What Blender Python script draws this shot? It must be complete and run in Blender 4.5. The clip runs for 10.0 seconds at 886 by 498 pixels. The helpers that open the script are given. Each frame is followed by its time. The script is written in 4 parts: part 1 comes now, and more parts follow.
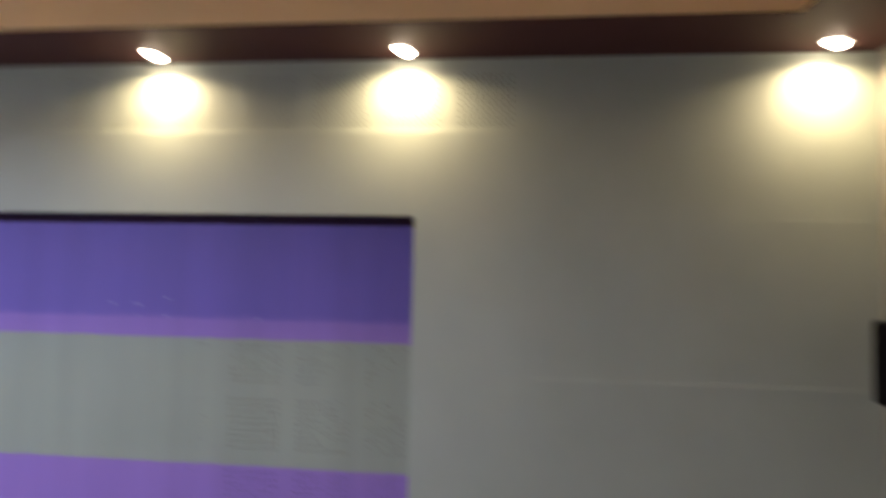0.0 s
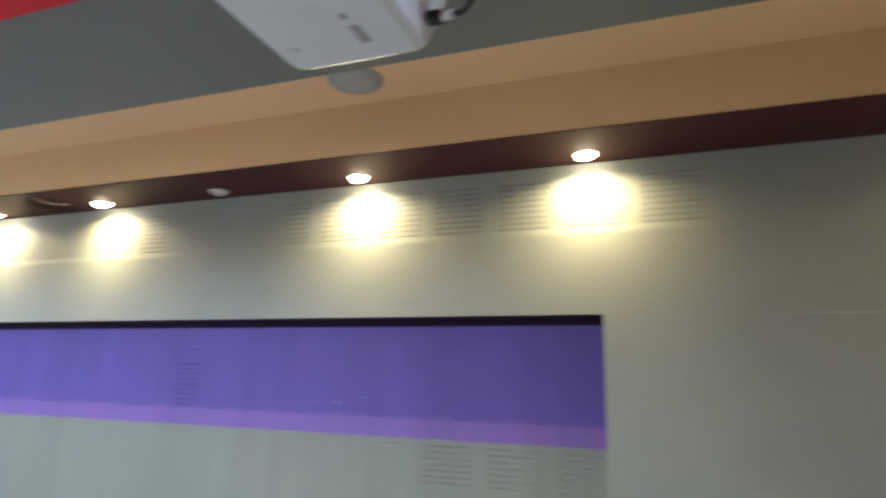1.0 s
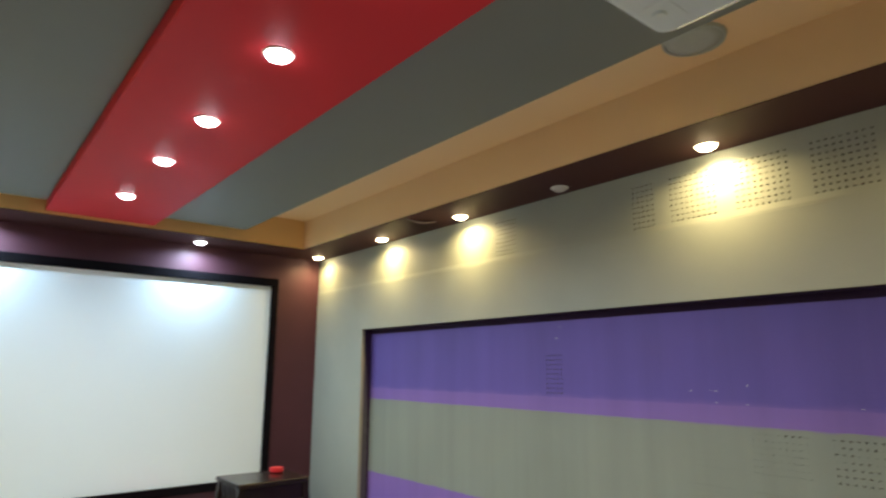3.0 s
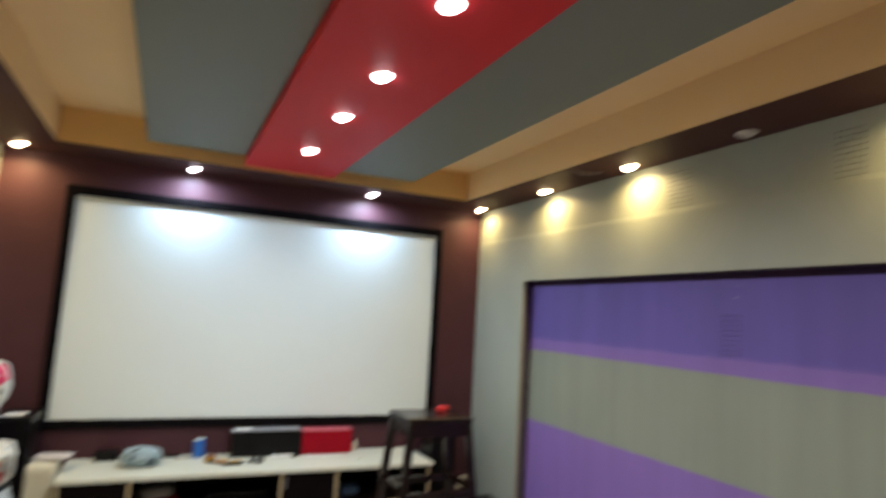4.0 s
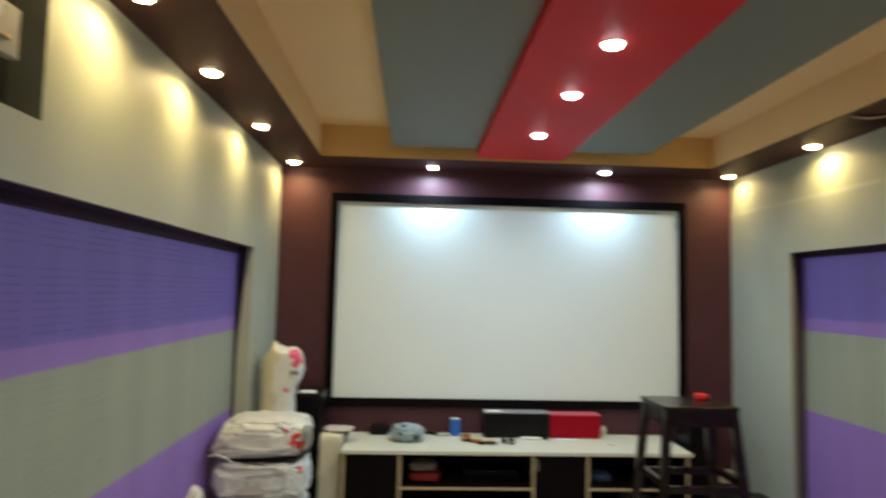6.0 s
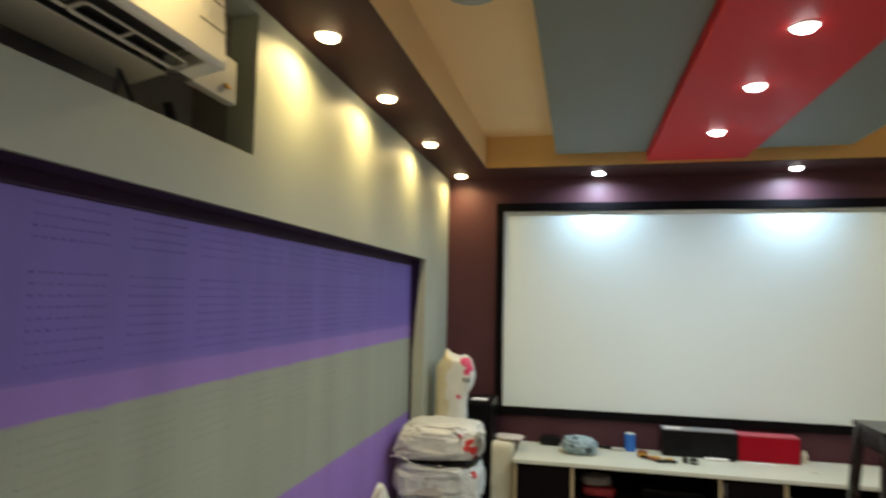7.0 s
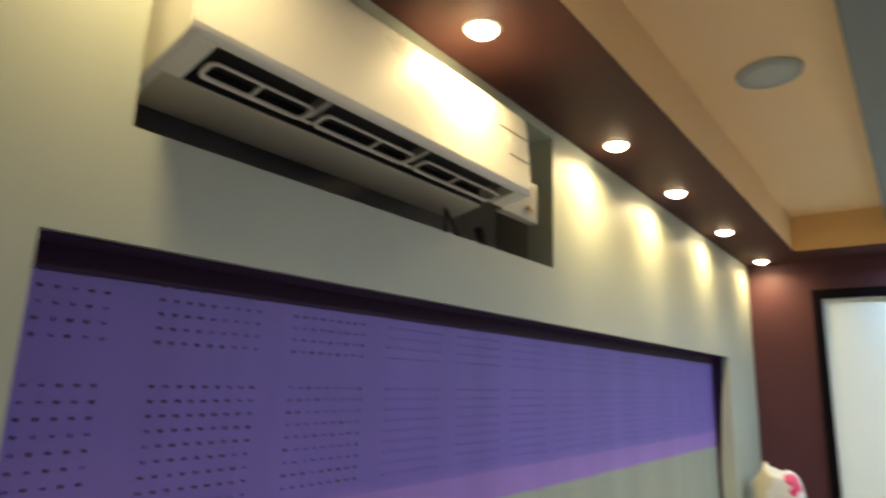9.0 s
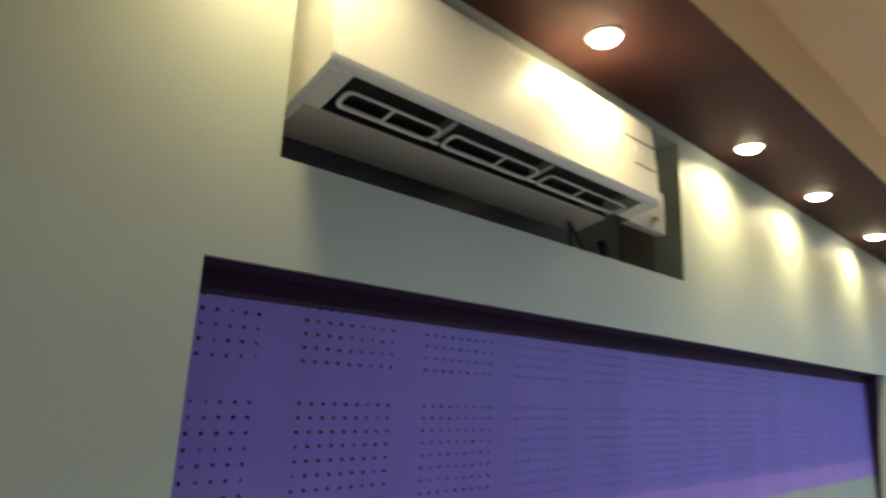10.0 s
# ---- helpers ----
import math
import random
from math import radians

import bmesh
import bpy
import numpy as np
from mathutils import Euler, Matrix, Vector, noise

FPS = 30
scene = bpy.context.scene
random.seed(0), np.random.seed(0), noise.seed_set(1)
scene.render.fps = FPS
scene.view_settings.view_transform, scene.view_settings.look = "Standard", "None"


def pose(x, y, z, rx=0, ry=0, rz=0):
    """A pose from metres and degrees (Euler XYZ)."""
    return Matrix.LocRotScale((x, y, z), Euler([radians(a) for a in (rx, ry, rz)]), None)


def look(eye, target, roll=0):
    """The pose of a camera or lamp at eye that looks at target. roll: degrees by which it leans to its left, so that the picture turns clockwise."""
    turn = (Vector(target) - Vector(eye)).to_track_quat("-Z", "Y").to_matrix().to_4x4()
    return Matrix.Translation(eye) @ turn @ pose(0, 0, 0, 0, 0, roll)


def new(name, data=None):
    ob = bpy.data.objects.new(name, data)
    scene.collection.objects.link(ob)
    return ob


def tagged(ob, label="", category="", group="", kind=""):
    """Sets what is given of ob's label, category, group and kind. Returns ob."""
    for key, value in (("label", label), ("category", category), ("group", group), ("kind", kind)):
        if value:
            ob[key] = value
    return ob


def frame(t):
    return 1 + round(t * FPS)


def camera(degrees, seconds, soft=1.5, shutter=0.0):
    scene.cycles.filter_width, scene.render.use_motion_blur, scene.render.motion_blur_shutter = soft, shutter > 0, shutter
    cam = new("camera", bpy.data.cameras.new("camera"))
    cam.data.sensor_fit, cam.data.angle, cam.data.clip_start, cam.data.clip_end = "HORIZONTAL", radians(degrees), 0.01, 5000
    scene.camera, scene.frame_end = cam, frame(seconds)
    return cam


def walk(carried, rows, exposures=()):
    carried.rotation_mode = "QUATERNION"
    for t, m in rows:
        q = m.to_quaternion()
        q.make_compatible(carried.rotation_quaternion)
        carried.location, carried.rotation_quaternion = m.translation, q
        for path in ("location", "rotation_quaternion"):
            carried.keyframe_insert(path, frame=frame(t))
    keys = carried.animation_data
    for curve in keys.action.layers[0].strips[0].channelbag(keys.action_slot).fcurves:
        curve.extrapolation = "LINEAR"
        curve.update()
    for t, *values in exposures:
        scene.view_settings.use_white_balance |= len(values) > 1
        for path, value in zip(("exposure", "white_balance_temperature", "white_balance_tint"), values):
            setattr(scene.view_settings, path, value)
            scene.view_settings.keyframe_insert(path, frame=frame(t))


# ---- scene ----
cam = camera(72.9, 10.0, soft=2.3, shutter=1.0)
PATH = [
    (0, (-0.484, -0.298, 1.585), (1.502, -0.091, 1.685), 1.2),
    (0.3, (-0.515, -0.229, 1.571), (1.422, 0.192, 1.832), 1.4),
    (0.5, (-0.545, -0.187, 1.558), (1.352, 0.324, 1.93), 1.0),
    (0.7, (-0.549, -0.187, 1.559), (1.318, 0.391, 1.983), 1.0),
    (1, (-0.552, -0.174, 1.562), (1.281, 0.501, 1.995), 1.5),
    (1.2, (-0.551, -0.16, 1.562), (1.224, 0.662, 1.977), 1.8),
    (1.5, (-0.563, -0.142, 1.556), (1.095, 0.861, 2.05), 1.6),
    (1.8, (-0.567, -0.135, 1.563), (0.91, 1.091, 2.123), 1.2),
    (2, (-0.559, -0.134, 1.561), (0.828, 1.224, 2.043), 2.3),
    (2.2, (-0.562, -0.115, 1.553), (0.74, 1.353, 1.943), 1.8),
    (2.5, (-0.575, -0.086, 1.544), (0.696, 1.409, 1.926), 1.0),
    (2.7, (-0.589, -0.066, 1.552), (0.686, 1.424, 1.944), 0.4),
    (3.8, (-0.588, -0.057, 1.529), (0.346, 1.687, 1.822), 2.6),
    (4, (-0.615, -0.045, 1.537), (0.205, 1.766, 1.758), 3.4),
    (4.2, (-0.624, -0.036, 1.532), (0.117, 1.813, 1.699), 3.5),
    (4.5, (-0.638, -0.028, 1.525), (-0.027, 1.87, 1.682), 3.0),
    (4.8, (-0.644, -0.009, 1.53), (-0.156, 1.925, 1.663), 2.6),
    (5, (-0.648, -0.005, 1.532), (-0.227, 1.947, 1.651), 2.4),
    (5.2, (-0.646, 0.002, 1.530), (-0.257, 1.962, 1.640), 2.1),
    (6.3, (-0.644, 0, 1.53), (-0.714, 1.993, 1.688), 1.3),
    (6.5, (-0.646, -0.004, 1.534), (-0.835, 1.98, 1.699), 1.3),
    (6.8, (-0.656, -0.015, 1.532), (-1.019, 1.946, 1.691), 1.1),
    (7, (-0.665, -0.021, 1.535), (-1.104, 1.924, 1.693), 1.1),
    (7.5, (-0.684, -0.047, 1.54), (-1.345, 1.829, 1.755), 1.2),
    (7.8, (-0.683, -0.061, 1.544), (-1.52, 1.74, 1.781), 1.6),
    (8, (-0.681, -0.071, 1.547), (-1.61, 1.679, 1.817), 1.1),
    (8.2, (-0.692, -0.068, 1.56), (-1.684, 1.638, 1.887), 1.7),
    (8.5, (-0.708, -0.066, 1.58), (-1.814, 1.559, 1.948), 1.5),
    (8.8, (-0.719, -0.072, 1.583), (-1.88, 1.507, 1.982), 1.5),
    (9, (-0.727, -0.081, 1.59), (-1.946, 1.447, 2.013), 1.9),
    (9.5, (-0.747, -0.098, 1.589), (-2.094, 1.318, 2.013), 2.0),
    (9.8, (-0.754, -0.114, 1.586), (-2.168, 1.224, 2.045), 2.0),
    (10, (-0.766, -0.105, 1.598), (-2.232, 1.179, 2.05), 2.7),
]
TONE = [  # seconds, stops, kelvin, tint: automatic exposure and white balance
    (0.0, 0.48, 5620, 24), (0.5, 0.72, 5590, 21), (1.0, 0.70, 5530, 18), (1.5, 0.72, 5490, 14), (2.0, 0.45, 5680, 10), (2.5, 0.30, 6200, 9),
    (4.0, 0.07, 6950, 13), (4.5, 0.08, 7060, 14), (5.0, 0.0, 7150, 13), (6.5, -0.10, 7100, 7), (7.5, -0.08, 7050, 9), (8.0, 0.11, 6930, 12), (8.5, 0.29, 6770, 13), (9.5, 0.32, 5950, 8), (10.0, 0.24, 5650, 8)]
walk(cam, [(t, look(eye, target, roll)) for t, eye, target, roll in PATH], TONE)

# ---- world: a closed room, lit by its own lamps ----
world = bpy.data.worlds.new("world")
world.use_nodes = True
world.node_tree.nodes["Background"].inputs[0].default_value = (0.0, 0.0, 0.0, 1)
world.node_tree.nodes["Background"].inputs[1].default_value = 0.0
scene.world = world
WARM = (1.0, 0.75, 0.35)
COOL = (0.79, 0.90, 1.0)
COOL_FRONT = (0.50, 0.73, 1.0)
WARM_WATTS, CORNER_WATTS, DIM_WATTS, WEAK_WATTS, FRONT_WATTS, STRIP_WATTS = 3.5, 3.0, 2.4, 2.1, 7.6, 7.2

# ---- plan, in metres ----
XL, XR, YF, YB = -1.537, 1.526, 4.0, -1.47     # faces of the four walls
ZS, ZR, ZG, ZT = 2.34, 2.36, 2.405, 2.54       # soffit, red strip, grey panels, upper ceiling
XBL, XBR = -1.622, 1.602                       # backs of the wall recesses


# ---- materials ----
def material(name, color, rough=0.6, metal=0.0, vary=0.12, scale=6.0, bump=0.0, grain=120.0, spec=0.5, coat=0.0, emit=None, strength=0.0):
    """Painted or moulded surface: broad tone changes, fine grain and relief."""
    m = bpy.data.materials.new(name)
    m.use_nodes = True
    nt = m.node_tree
    b = nt.nodes["Principled BSDF"]
    b.inputs["Roughness"].default_value = rough
    b.inputs["Metallic"].default_value = metal
    b.inputs["Specular IOR Level"].default_value = spec
    b.inputs["Coat Weight"].default_value = coat
    tc = nt.nodes.new("ShaderNodeTexCoord")
    n1 = nt.nodes.new("ShaderNodeTexNoise")
    n1.inputs["Scale"].default_value = scale
    n1.inputs["Detail"].default_value = 5
    n2 = nt.nodes.new("ShaderNodeTexNoise")
    n2.inputs["Scale"].default_value = grain
    n2.inputs["Detail"].default_value = 2
    nt.links.new(tc.outputs["Object"], n1.inputs["Vector"])
    nt.links.new(tc.outputs["Object"], n2.inputs["Vector"])
    mix = nt.nodes.new("ShaderNodeMix")
    mix.data_type = "RGBA"
    mix.inputs["A"].default_value = (*[c * (1 - vary) for c in color], 1)
    mix.inputs["B"].default_value = (*[min(1, c * (1 + vary)) for c in color], 1)
    add = nt.nodes.new("ShaderNodeMath")
    add.operation = "MULTIPLY_ADD"
    add.inputs[1].default_value = 0.35
    nt.links.new(n2.outputs["Fac"], add.inputs[0])
    ramp = nt.nodes.new("ShaderNodeMapRange")
    ramp.inputs["From Min"].default_value = 0.3
    ramp.inputs["From Max"].default_value = 0.7
    ramp.inputs["To Max"].default_value = 0.65
    nt.links.new(n1.outputs["Fac"], ramp.inputs["Value"])
    nt.links.new(ramp.outputs["Result"], add.inputs[2])
    nt.links.new(add.outputs[0], mix.inputs["Factor"])
    nt.links.new(mix.outputs["Result"], b.inputs["Base Color"])
    rr = nt.nodes.new("ShaderNodeMapRange")
    rr.inputs["To Min"].default_value = max(0.03, rough - 0.08)
    rr.inputs["To Max"].default_value = min(1, rough + 0.08)
    nt.links.new(n1.outputs["Fac"], rr.inputs["Value"])
    nt.links.new(rr.outputs["Result"], b.inputs["Roughness"])
    if bump:
        bp = nt.nodes.new("ShaderNodeBump")
        bp.inputs["Strength"].default_value = bump
        bp.inputs["Distance"].default_value = 0.002
        nt.links.new(n2.outputs["Fac"], bp.inputs["Height"])
        nt.links.new(bp.outputs["Normal"], b.inputs["Normal"])
    if emit:
        b.inputs["Emission Color"].default_value = (*emit, 1)
        b.inputs["Emission Strength"].default_value = strength
    return m


def board_material(name, color, rough, vary, scale, bump, grain):
    """Rolled paint on boards: upright roller streaks over the broad tone changes."""
    m = material(name, color, rough, vary=vary, scale=scale, bump=bump, grain=grain)
    nt = m.node_tree
    b = nt.nodes["Principled BSDF"]
    last = b.inputs["Base Color"].links[0].from_socket
    tc = nt.nodes.new("ShaderNodeTexCoord")
    mp = nt.nodes.new("ShaderNodeMapping")
    mp.inputs["Scale"].default_value = (1.0, 9.0, 0.5)
    nz = nt.nodes.new("ShaderNodeTexNoise")
    nz.inputs["Scale"].default_value = 1.0
    nz.inputs["Detail"].default_value = 3
    nt.links.new(tc.outputs["Object"], mp.inputs["Vector"])
    nt.links.new(mp.outputs["Vector"], nz.inputs["Vector"])
    tone = nt.nodes.new("ShaderNodeMapRange")
    tone.inputs["From Min"].default_value = 0.32
    tone.inputs["From Max"].default_value = 0.68
    tone.inputs["To Min"].default_value = 0.93
    tone.inputs["To Max"].default_value = 1.07
    nt.links.new(nz.outputs["Fac"], tone.inputs["Value"])
    mul = nt.nodes.new("ShaderNodeVectorMath")
    mul.operation = "SCALE"
    nt.links.new(last, mul.inputs[0])
    nt.links.new(tone.outputs["Result"], mul.inputs["Scale"])
    nt.links.new(mul.outputs["Vector"], b.inputs["Base Color"])
    return m


WALL = material("wall_paint", (0.358, 0.392, 0.328), 0.55, vary=0.10, scale=2.5, bump=0.04, grain=160)
JAMB = material("raw_edge", (0.30, 0.27, 0.20), 0.8, vary=0.15, scale=9, bump=0.3)
VIOLET = board_material("violet_paint", (0.242, 0.144, 0.450), 0.6, vary=0.06, scale=3, bump=0.12, grain=160)


VIOLET_RGB = (0.242, 0.144, 0.450)


def fading_board(name, edge):
    """Purple paint sprayed over the violet edge band, with a soft uneven border at the height edge."""
    m = board_material(name, (0.148, 0.102, 0.395), 0.6, vary=0.07, scale=3, bump=0.12, grain=160)
    nt = m.node_tree
    b = nt.nodes["Principled BSDF"]
    last = b.inputs["Base Color"].links[0].from_socket
    tc = nt.nodes.new("ShaderNodeTexCoord")
    sep = nt.nodes.new("ShaderNodeSeparateXYZ")
    nt.links.new(tc.outputs["Object"], sep.inputs[0])
    nz = nt.nodes.new("ShaderNodeTexNoise")
    nz.inputs["Scale"].default_value = 7
    nt.links.new(tc.outputs["Object"], nz.inputs["Vector"])
    wob = nt.nodes.new("ShaderNodeMath")
    wob.operation = "MULTIPLY_ADD"
    wob.inputs[1].default_value = 0.045
    nt.links.new(nz.outputs["Fac"], wob.inputs[0])
    nt.links.new(sep.outputs["Z"], wob.inputs[2])
    fade = nt.nodes.new("ShaderNodeMapRange")
    fade.interpolation_type = "SMOOTHSTEP"
    fade.inputs["From Min"].default_value = edge + 0.005
    fade.inputs["From Max"].default_value = edge + 0.050
    nt.links.new(wob.outputs[0], fade.inputs["Value"])
    mx = nt.nodes.new("ShaderNodeMix")
    mx.data_type = "RGBA"
    mx.inputs["A"].default_value = (*VIOLET_RGB, 1)
    nt.links.new(fade.outputs["Result"], mx.inputs["Factor"])
    nt.links.new(last, mx.inputs["B"])
    nt.links.new(mx.outputs["Result"], b.inputs["Base Color"])
    return m


def grey_board(name, low, high):
    """Grey paint between two violet fields, with uneven hand-masked edges at the heights low and high."""
    m = board_material(name, (0.265, 0.298, 0.245), 0.6, vary=0.05, scale=3, bump=0.12, grain=160)
    nt = m.node_tree
    b = nt.nodes["Principled BSDF"]
    last = b.inputs["Base Color"].links[0].from_socket
    tc = nt.nodes.new("ShaderNodeTexCoord")
    sep = nt.nodes.new("ShaderNodeSeparateXYZ")
    nt.links.new(tc.outputs["Object"], sep.inputs[0])
    nz = nt.nodes.new("ShaderNodeTexNoise")
    nz.inputs["Scale"].default_value = 11
    nz.inputs["Detail"].default_value = 4
    nt.links.new(tc.outputs["Object"], nz.inputs["Vector"])
    for edge, sign in ((high, 1), (low, -1)):
        wob = nt.nodes.new("ShaderNodeMath")
        wob.operation = "MULTIPLY_ADD"
        wob.inputs[1].default_value = 0.020 * sign
        nt.links.new(nz.outputs["Fac"], wob.inputs[0])
        nt.links.new(sep.outputs["Z"], wob.inputs[2])
        cover = nt.nodes.new("ShaderNodeMapRange")
        cover.inputs["From Min"].default_value = edge + sign * 0.003
        cover.inputs["From Max"].default_value = edge + sign * 0.015
        nt.links.new(wob.outputs[0], cover.inputs["Value"])
        mx = nt.nodes.new("ShaderNodeMix")
        mx.data_type = "RGBA"
        mx.inputs["B"].default_value = (*VIOLET_RGB, 1)
        nt.links.new(cover.outputs["Result"], mx.inputs["Factor"])
        nt.links.new(last, mx.inputs["A"])
        last = mx.outputs["Result"]
    nt.links.new(last, b.inputs["Base Color"])
    return m


PLUM = material("dark_plum_tone", (0.032, 0.014, 0.042), 0.7, vary=0.15, scale=4, spec=0.2)
MAROON = material("maroon_paint", (0.075, 0.026, 0.035), 0.55, vary=0.12, scale=4, bump=0.15, grain=140, spec=0.3)
SOFFIT = material("maroon_soffit_paint", (0.066, 0.026, 0.024), 0.62, vary=0.10, scale=3, bump=0.06, grain=120, spec=0.16)
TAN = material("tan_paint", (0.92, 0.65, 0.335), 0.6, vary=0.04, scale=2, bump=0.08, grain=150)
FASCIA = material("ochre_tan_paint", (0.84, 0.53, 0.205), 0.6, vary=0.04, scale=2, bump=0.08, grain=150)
GREYCEIL = material("grey_ceiling_paint", (0.184, 0.204, 0.178), 0.6, vary=0.06, scale=2, bump=0.08, grain=150)
RED = material("red_ceiling_paint", (0.66, 0.035, 0.043), 0.55, vary=0.06, scale=2, bump=0.06, grain=150, spec=0.12)
RAWBOARD = material("raw_board_edge", (0.30, 0.24, 0.225), 0.85, vary=0.2, scale=30, bump=0.3)
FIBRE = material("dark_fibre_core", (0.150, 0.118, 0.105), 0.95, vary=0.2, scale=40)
FELT = material("dark_grey_felt", (0.075, 0.068, 0.08), 0.95, vary=0.3, scale=30)
MASONRY = material("plastered_masonry", (0.225, 0.215, 0.19), 0.85, vary=0.2, scale=5, bump=0.4)
BACKWALL = material("cream_wall_paint", (0.245, 0.23, 0.19), 0.6, vary=0.05, scale=2.5, bump=0.1)
FLOOR = material("floor_stone", (0.44, 0.415, 0.37), 0.3, vary=0.12, scale=3)
SCREEN = material("screen_fabric", (0.73, 0.815, 0.81), 0.85, vary=0.015, scale=2, bump=0.08, grain=400, spec=0.2)
VELVET = material("black_velvet", (0.006, 0.005, 0.006), 0.95, vary=0.3, scale=40, spec=0.05)
WHITE = material("white_plastic", (0.74, 0.74, 0.70), 0.35, vary=0.03, scale=5)
WHITE_RING = material("white_enamel", (0.72, 0.70, 0.66), 0.4, vary=0.04, scale=20)
GLOW_WARM = material("warm_lamp_glass", (0.8, 0.78, 0.7), 0.4, emit=(1.0, 0.80, 0.47), strength=32)
GLOW_COOL = material("cool_lamp_glass", (0.8, 0.8, 0.8), 0.4, emit=(0.88, 0.94, 1.0), strength=24)
GLASS_OFF = material("unlit_lamp_glass", (0.62, 0.60, 0.58), 0.4)
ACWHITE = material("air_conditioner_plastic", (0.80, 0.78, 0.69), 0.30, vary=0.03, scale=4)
# matte cream, darkened to put the underside's shade into its colour
ACSHADE = material("shaded_cream_plastic", (0.50, 0.47, 0.38), 0.7, vary=0.06, scale=5, spec=0.2)
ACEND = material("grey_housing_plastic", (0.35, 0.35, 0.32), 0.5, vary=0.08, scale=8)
VANE = material("dark_grey_plastic", (0.07, 0.07, 0.065), 0.5, vary=0.1, scale=8)
ACGREY = material("grey_plastic", (0.40, 0.40, 0.36), 0.45, vary=0.06, scale=6)
DARK = material("dark_plastic", (0.014, 0.014, 0.015), 0.5, vary=0.3, scale=20)
LAMINATE = material("cream_laminate", (0.54, 0.55, 0.46), 0.4, vary=0.05, scale=4)
LIPPING = material("beech_edge_strip", (0.38, 0.30, 0.175), 0.5, vary=0.15, scale=18)
CABDARK = material("dark_brown_laminate", (0.005, 0.0032, 0.0032), 0.6, vary=0.3, scale=12, spec=0.1)
CABDOOR = material("dark_door_laminate", (0.0045, 0.0026, 0.0028), 0.55, vary=0.35, scale=12, spec=0.06)
WOOD = material("dark_stained_wood", (0.0095, 0.0038, 0.0032), 0.24, vary=0.45, scale=14, bump=0.10, grain=90, spec=0.45)
GLOSSBLACK = material("gloss_black", (0.005, 0.0045, 0.005), 0.3, vary=0.3, scale=10, spec=0.18)
REDBOX = material("red_vinyl", (0.30, 0.0015, 0.012), 0.5, vary=0.08, scale=10, spec=0.15)
# paler red for the box lid, its top highlight put into the colour
LIDSHINE = material("highlit_red_vinyl", (0.50, 0.10, 0.13), 0.35, vary=0.1, scale=10)
DULLRED = material("dull_red_cloth", (0.22, 0.010, 0.014), 0.7, vary=0.2, scale=20)
GREYTOP = material("grey_vinyl", (0.27, 0.27, 0.28), 0.3, vary=0.1, scale=10)
BLUE = material("blue_can_paint", (0.015, 0.13, 0.48), 0.35, vary=0.08, scale=14)
PAPER = material("white_paper", (0.72, 0.71, 0.68), 0.7, vary=0.06, scale=12)
YELLOW = material("yellow_rubber", (0.50, 0.27, 0.02), 0.5, vary=0.15, scale=20)
RUST = material("brown_rubber", (0.20, 0.06, 0.02), 0.6, vary=0.3, scale=20)
STEEL = material("steel", (0.45, 0.45, 0.45), 0.35, metal=0.9, vary=0.1, scale=20)
FOAM = material("cream_foam", (0.58, 0.55, 0.42), 0.8, vary=0.10, scale=8, bump=0.3)
CHROME = material("chrome", (0.85, 0.84, 0.80), 0.12, metal=1.0, vary=0.03)
PROJ = material("projector_plastic", (0.77, 0.86, 0.80), 0.34, vary=0.03, scale=6)
PORTS = material("port_panel_plastic", (0.80, 0.85, 0.90), 0.4, vary=0.1, scale=20)
VGA = material("blue_port_plastic", (0.05, 0.07, 0.30), 0.4)
GRILLE = material("speaker_grille", (0.46, 0.50, 0.43), 0.5, vary=0.12, scale=200, bump=0.5, grain=500)
PLATE = material("ivory_plastic", (0.62, 0.58, 0.46), 0.4, vary=0.04)
REDPLASTIC = material("red_plastic", (0.55, 0.02, 0.025), 0.3, vary=0.08)
MINT = material("pale_blue_plastic", (0.45, 0.52, 0.52), 0.4)


def sack_material(name, spots=(), tint=(0.66, 0.64, 0.58)):
    """White woven plastic, thin film sheen, with printed or shaded patches at given local places (centre, radius,
    colour).
    """
    m = material(name, tint, 0.32, vary=0.10, scale=9, bump=0.35, grain=45)
    nt = m.node_tree
    b = nt.nodes["Principled BSDF"]
    last = b.inputs["Base Color"].links[0].from_socket
    tc = nt.nodes.new("ShaderNodeTexCoord")
    nz = nt.nodes.new("ShaderNodeTexNoise")
    nz.inputs["Scale"].default_value = 22
    nt.links.new(tc.outputs["Object"], nz.inputs["Vector"])
    for centre, radius, color in spots:
        d = nt.nodes.new("ShaderNodeVectorMath")
        d.operation = "DISTANCE"
        d.inputs[1].default_value = centre
        nt.links.new(tc.outputs["Object"], d.inputs[0])
        wob = nt.nodes.new("ShaderNodeMath")
        wob.operation = "MULTIPLY_ADD"
        wob.inputs[1].default_value = radius * 2.2
        nt.links.new(nz.outputs["Fac"], wob.inputs[0])
        nt.links.new(d.outputs["Value"], wob.inputs[2])
        cut = nt.nodes.new("ShaderNodeMath")
        cut.operation = "LESS_THAN"
        cut.inputs[1].default_value = radius * 2.0
        nt.links.new(wob.outputs[0], cut.inputs[0])
        mx = nt.nodes.new("ShaderNodeMix")
        mx.data_type = "RGBA"
        mx.inputs["B"].default_value = (*color, 1)
        nt.links.new(cut.outputs[0], mx.inputs["Factor"])
        nt.links.new(last, mx.inputs["A"])
        last = mx.outputs["Result"]
    nt.links.new(last, b.inputs["Base Color"])
    return m


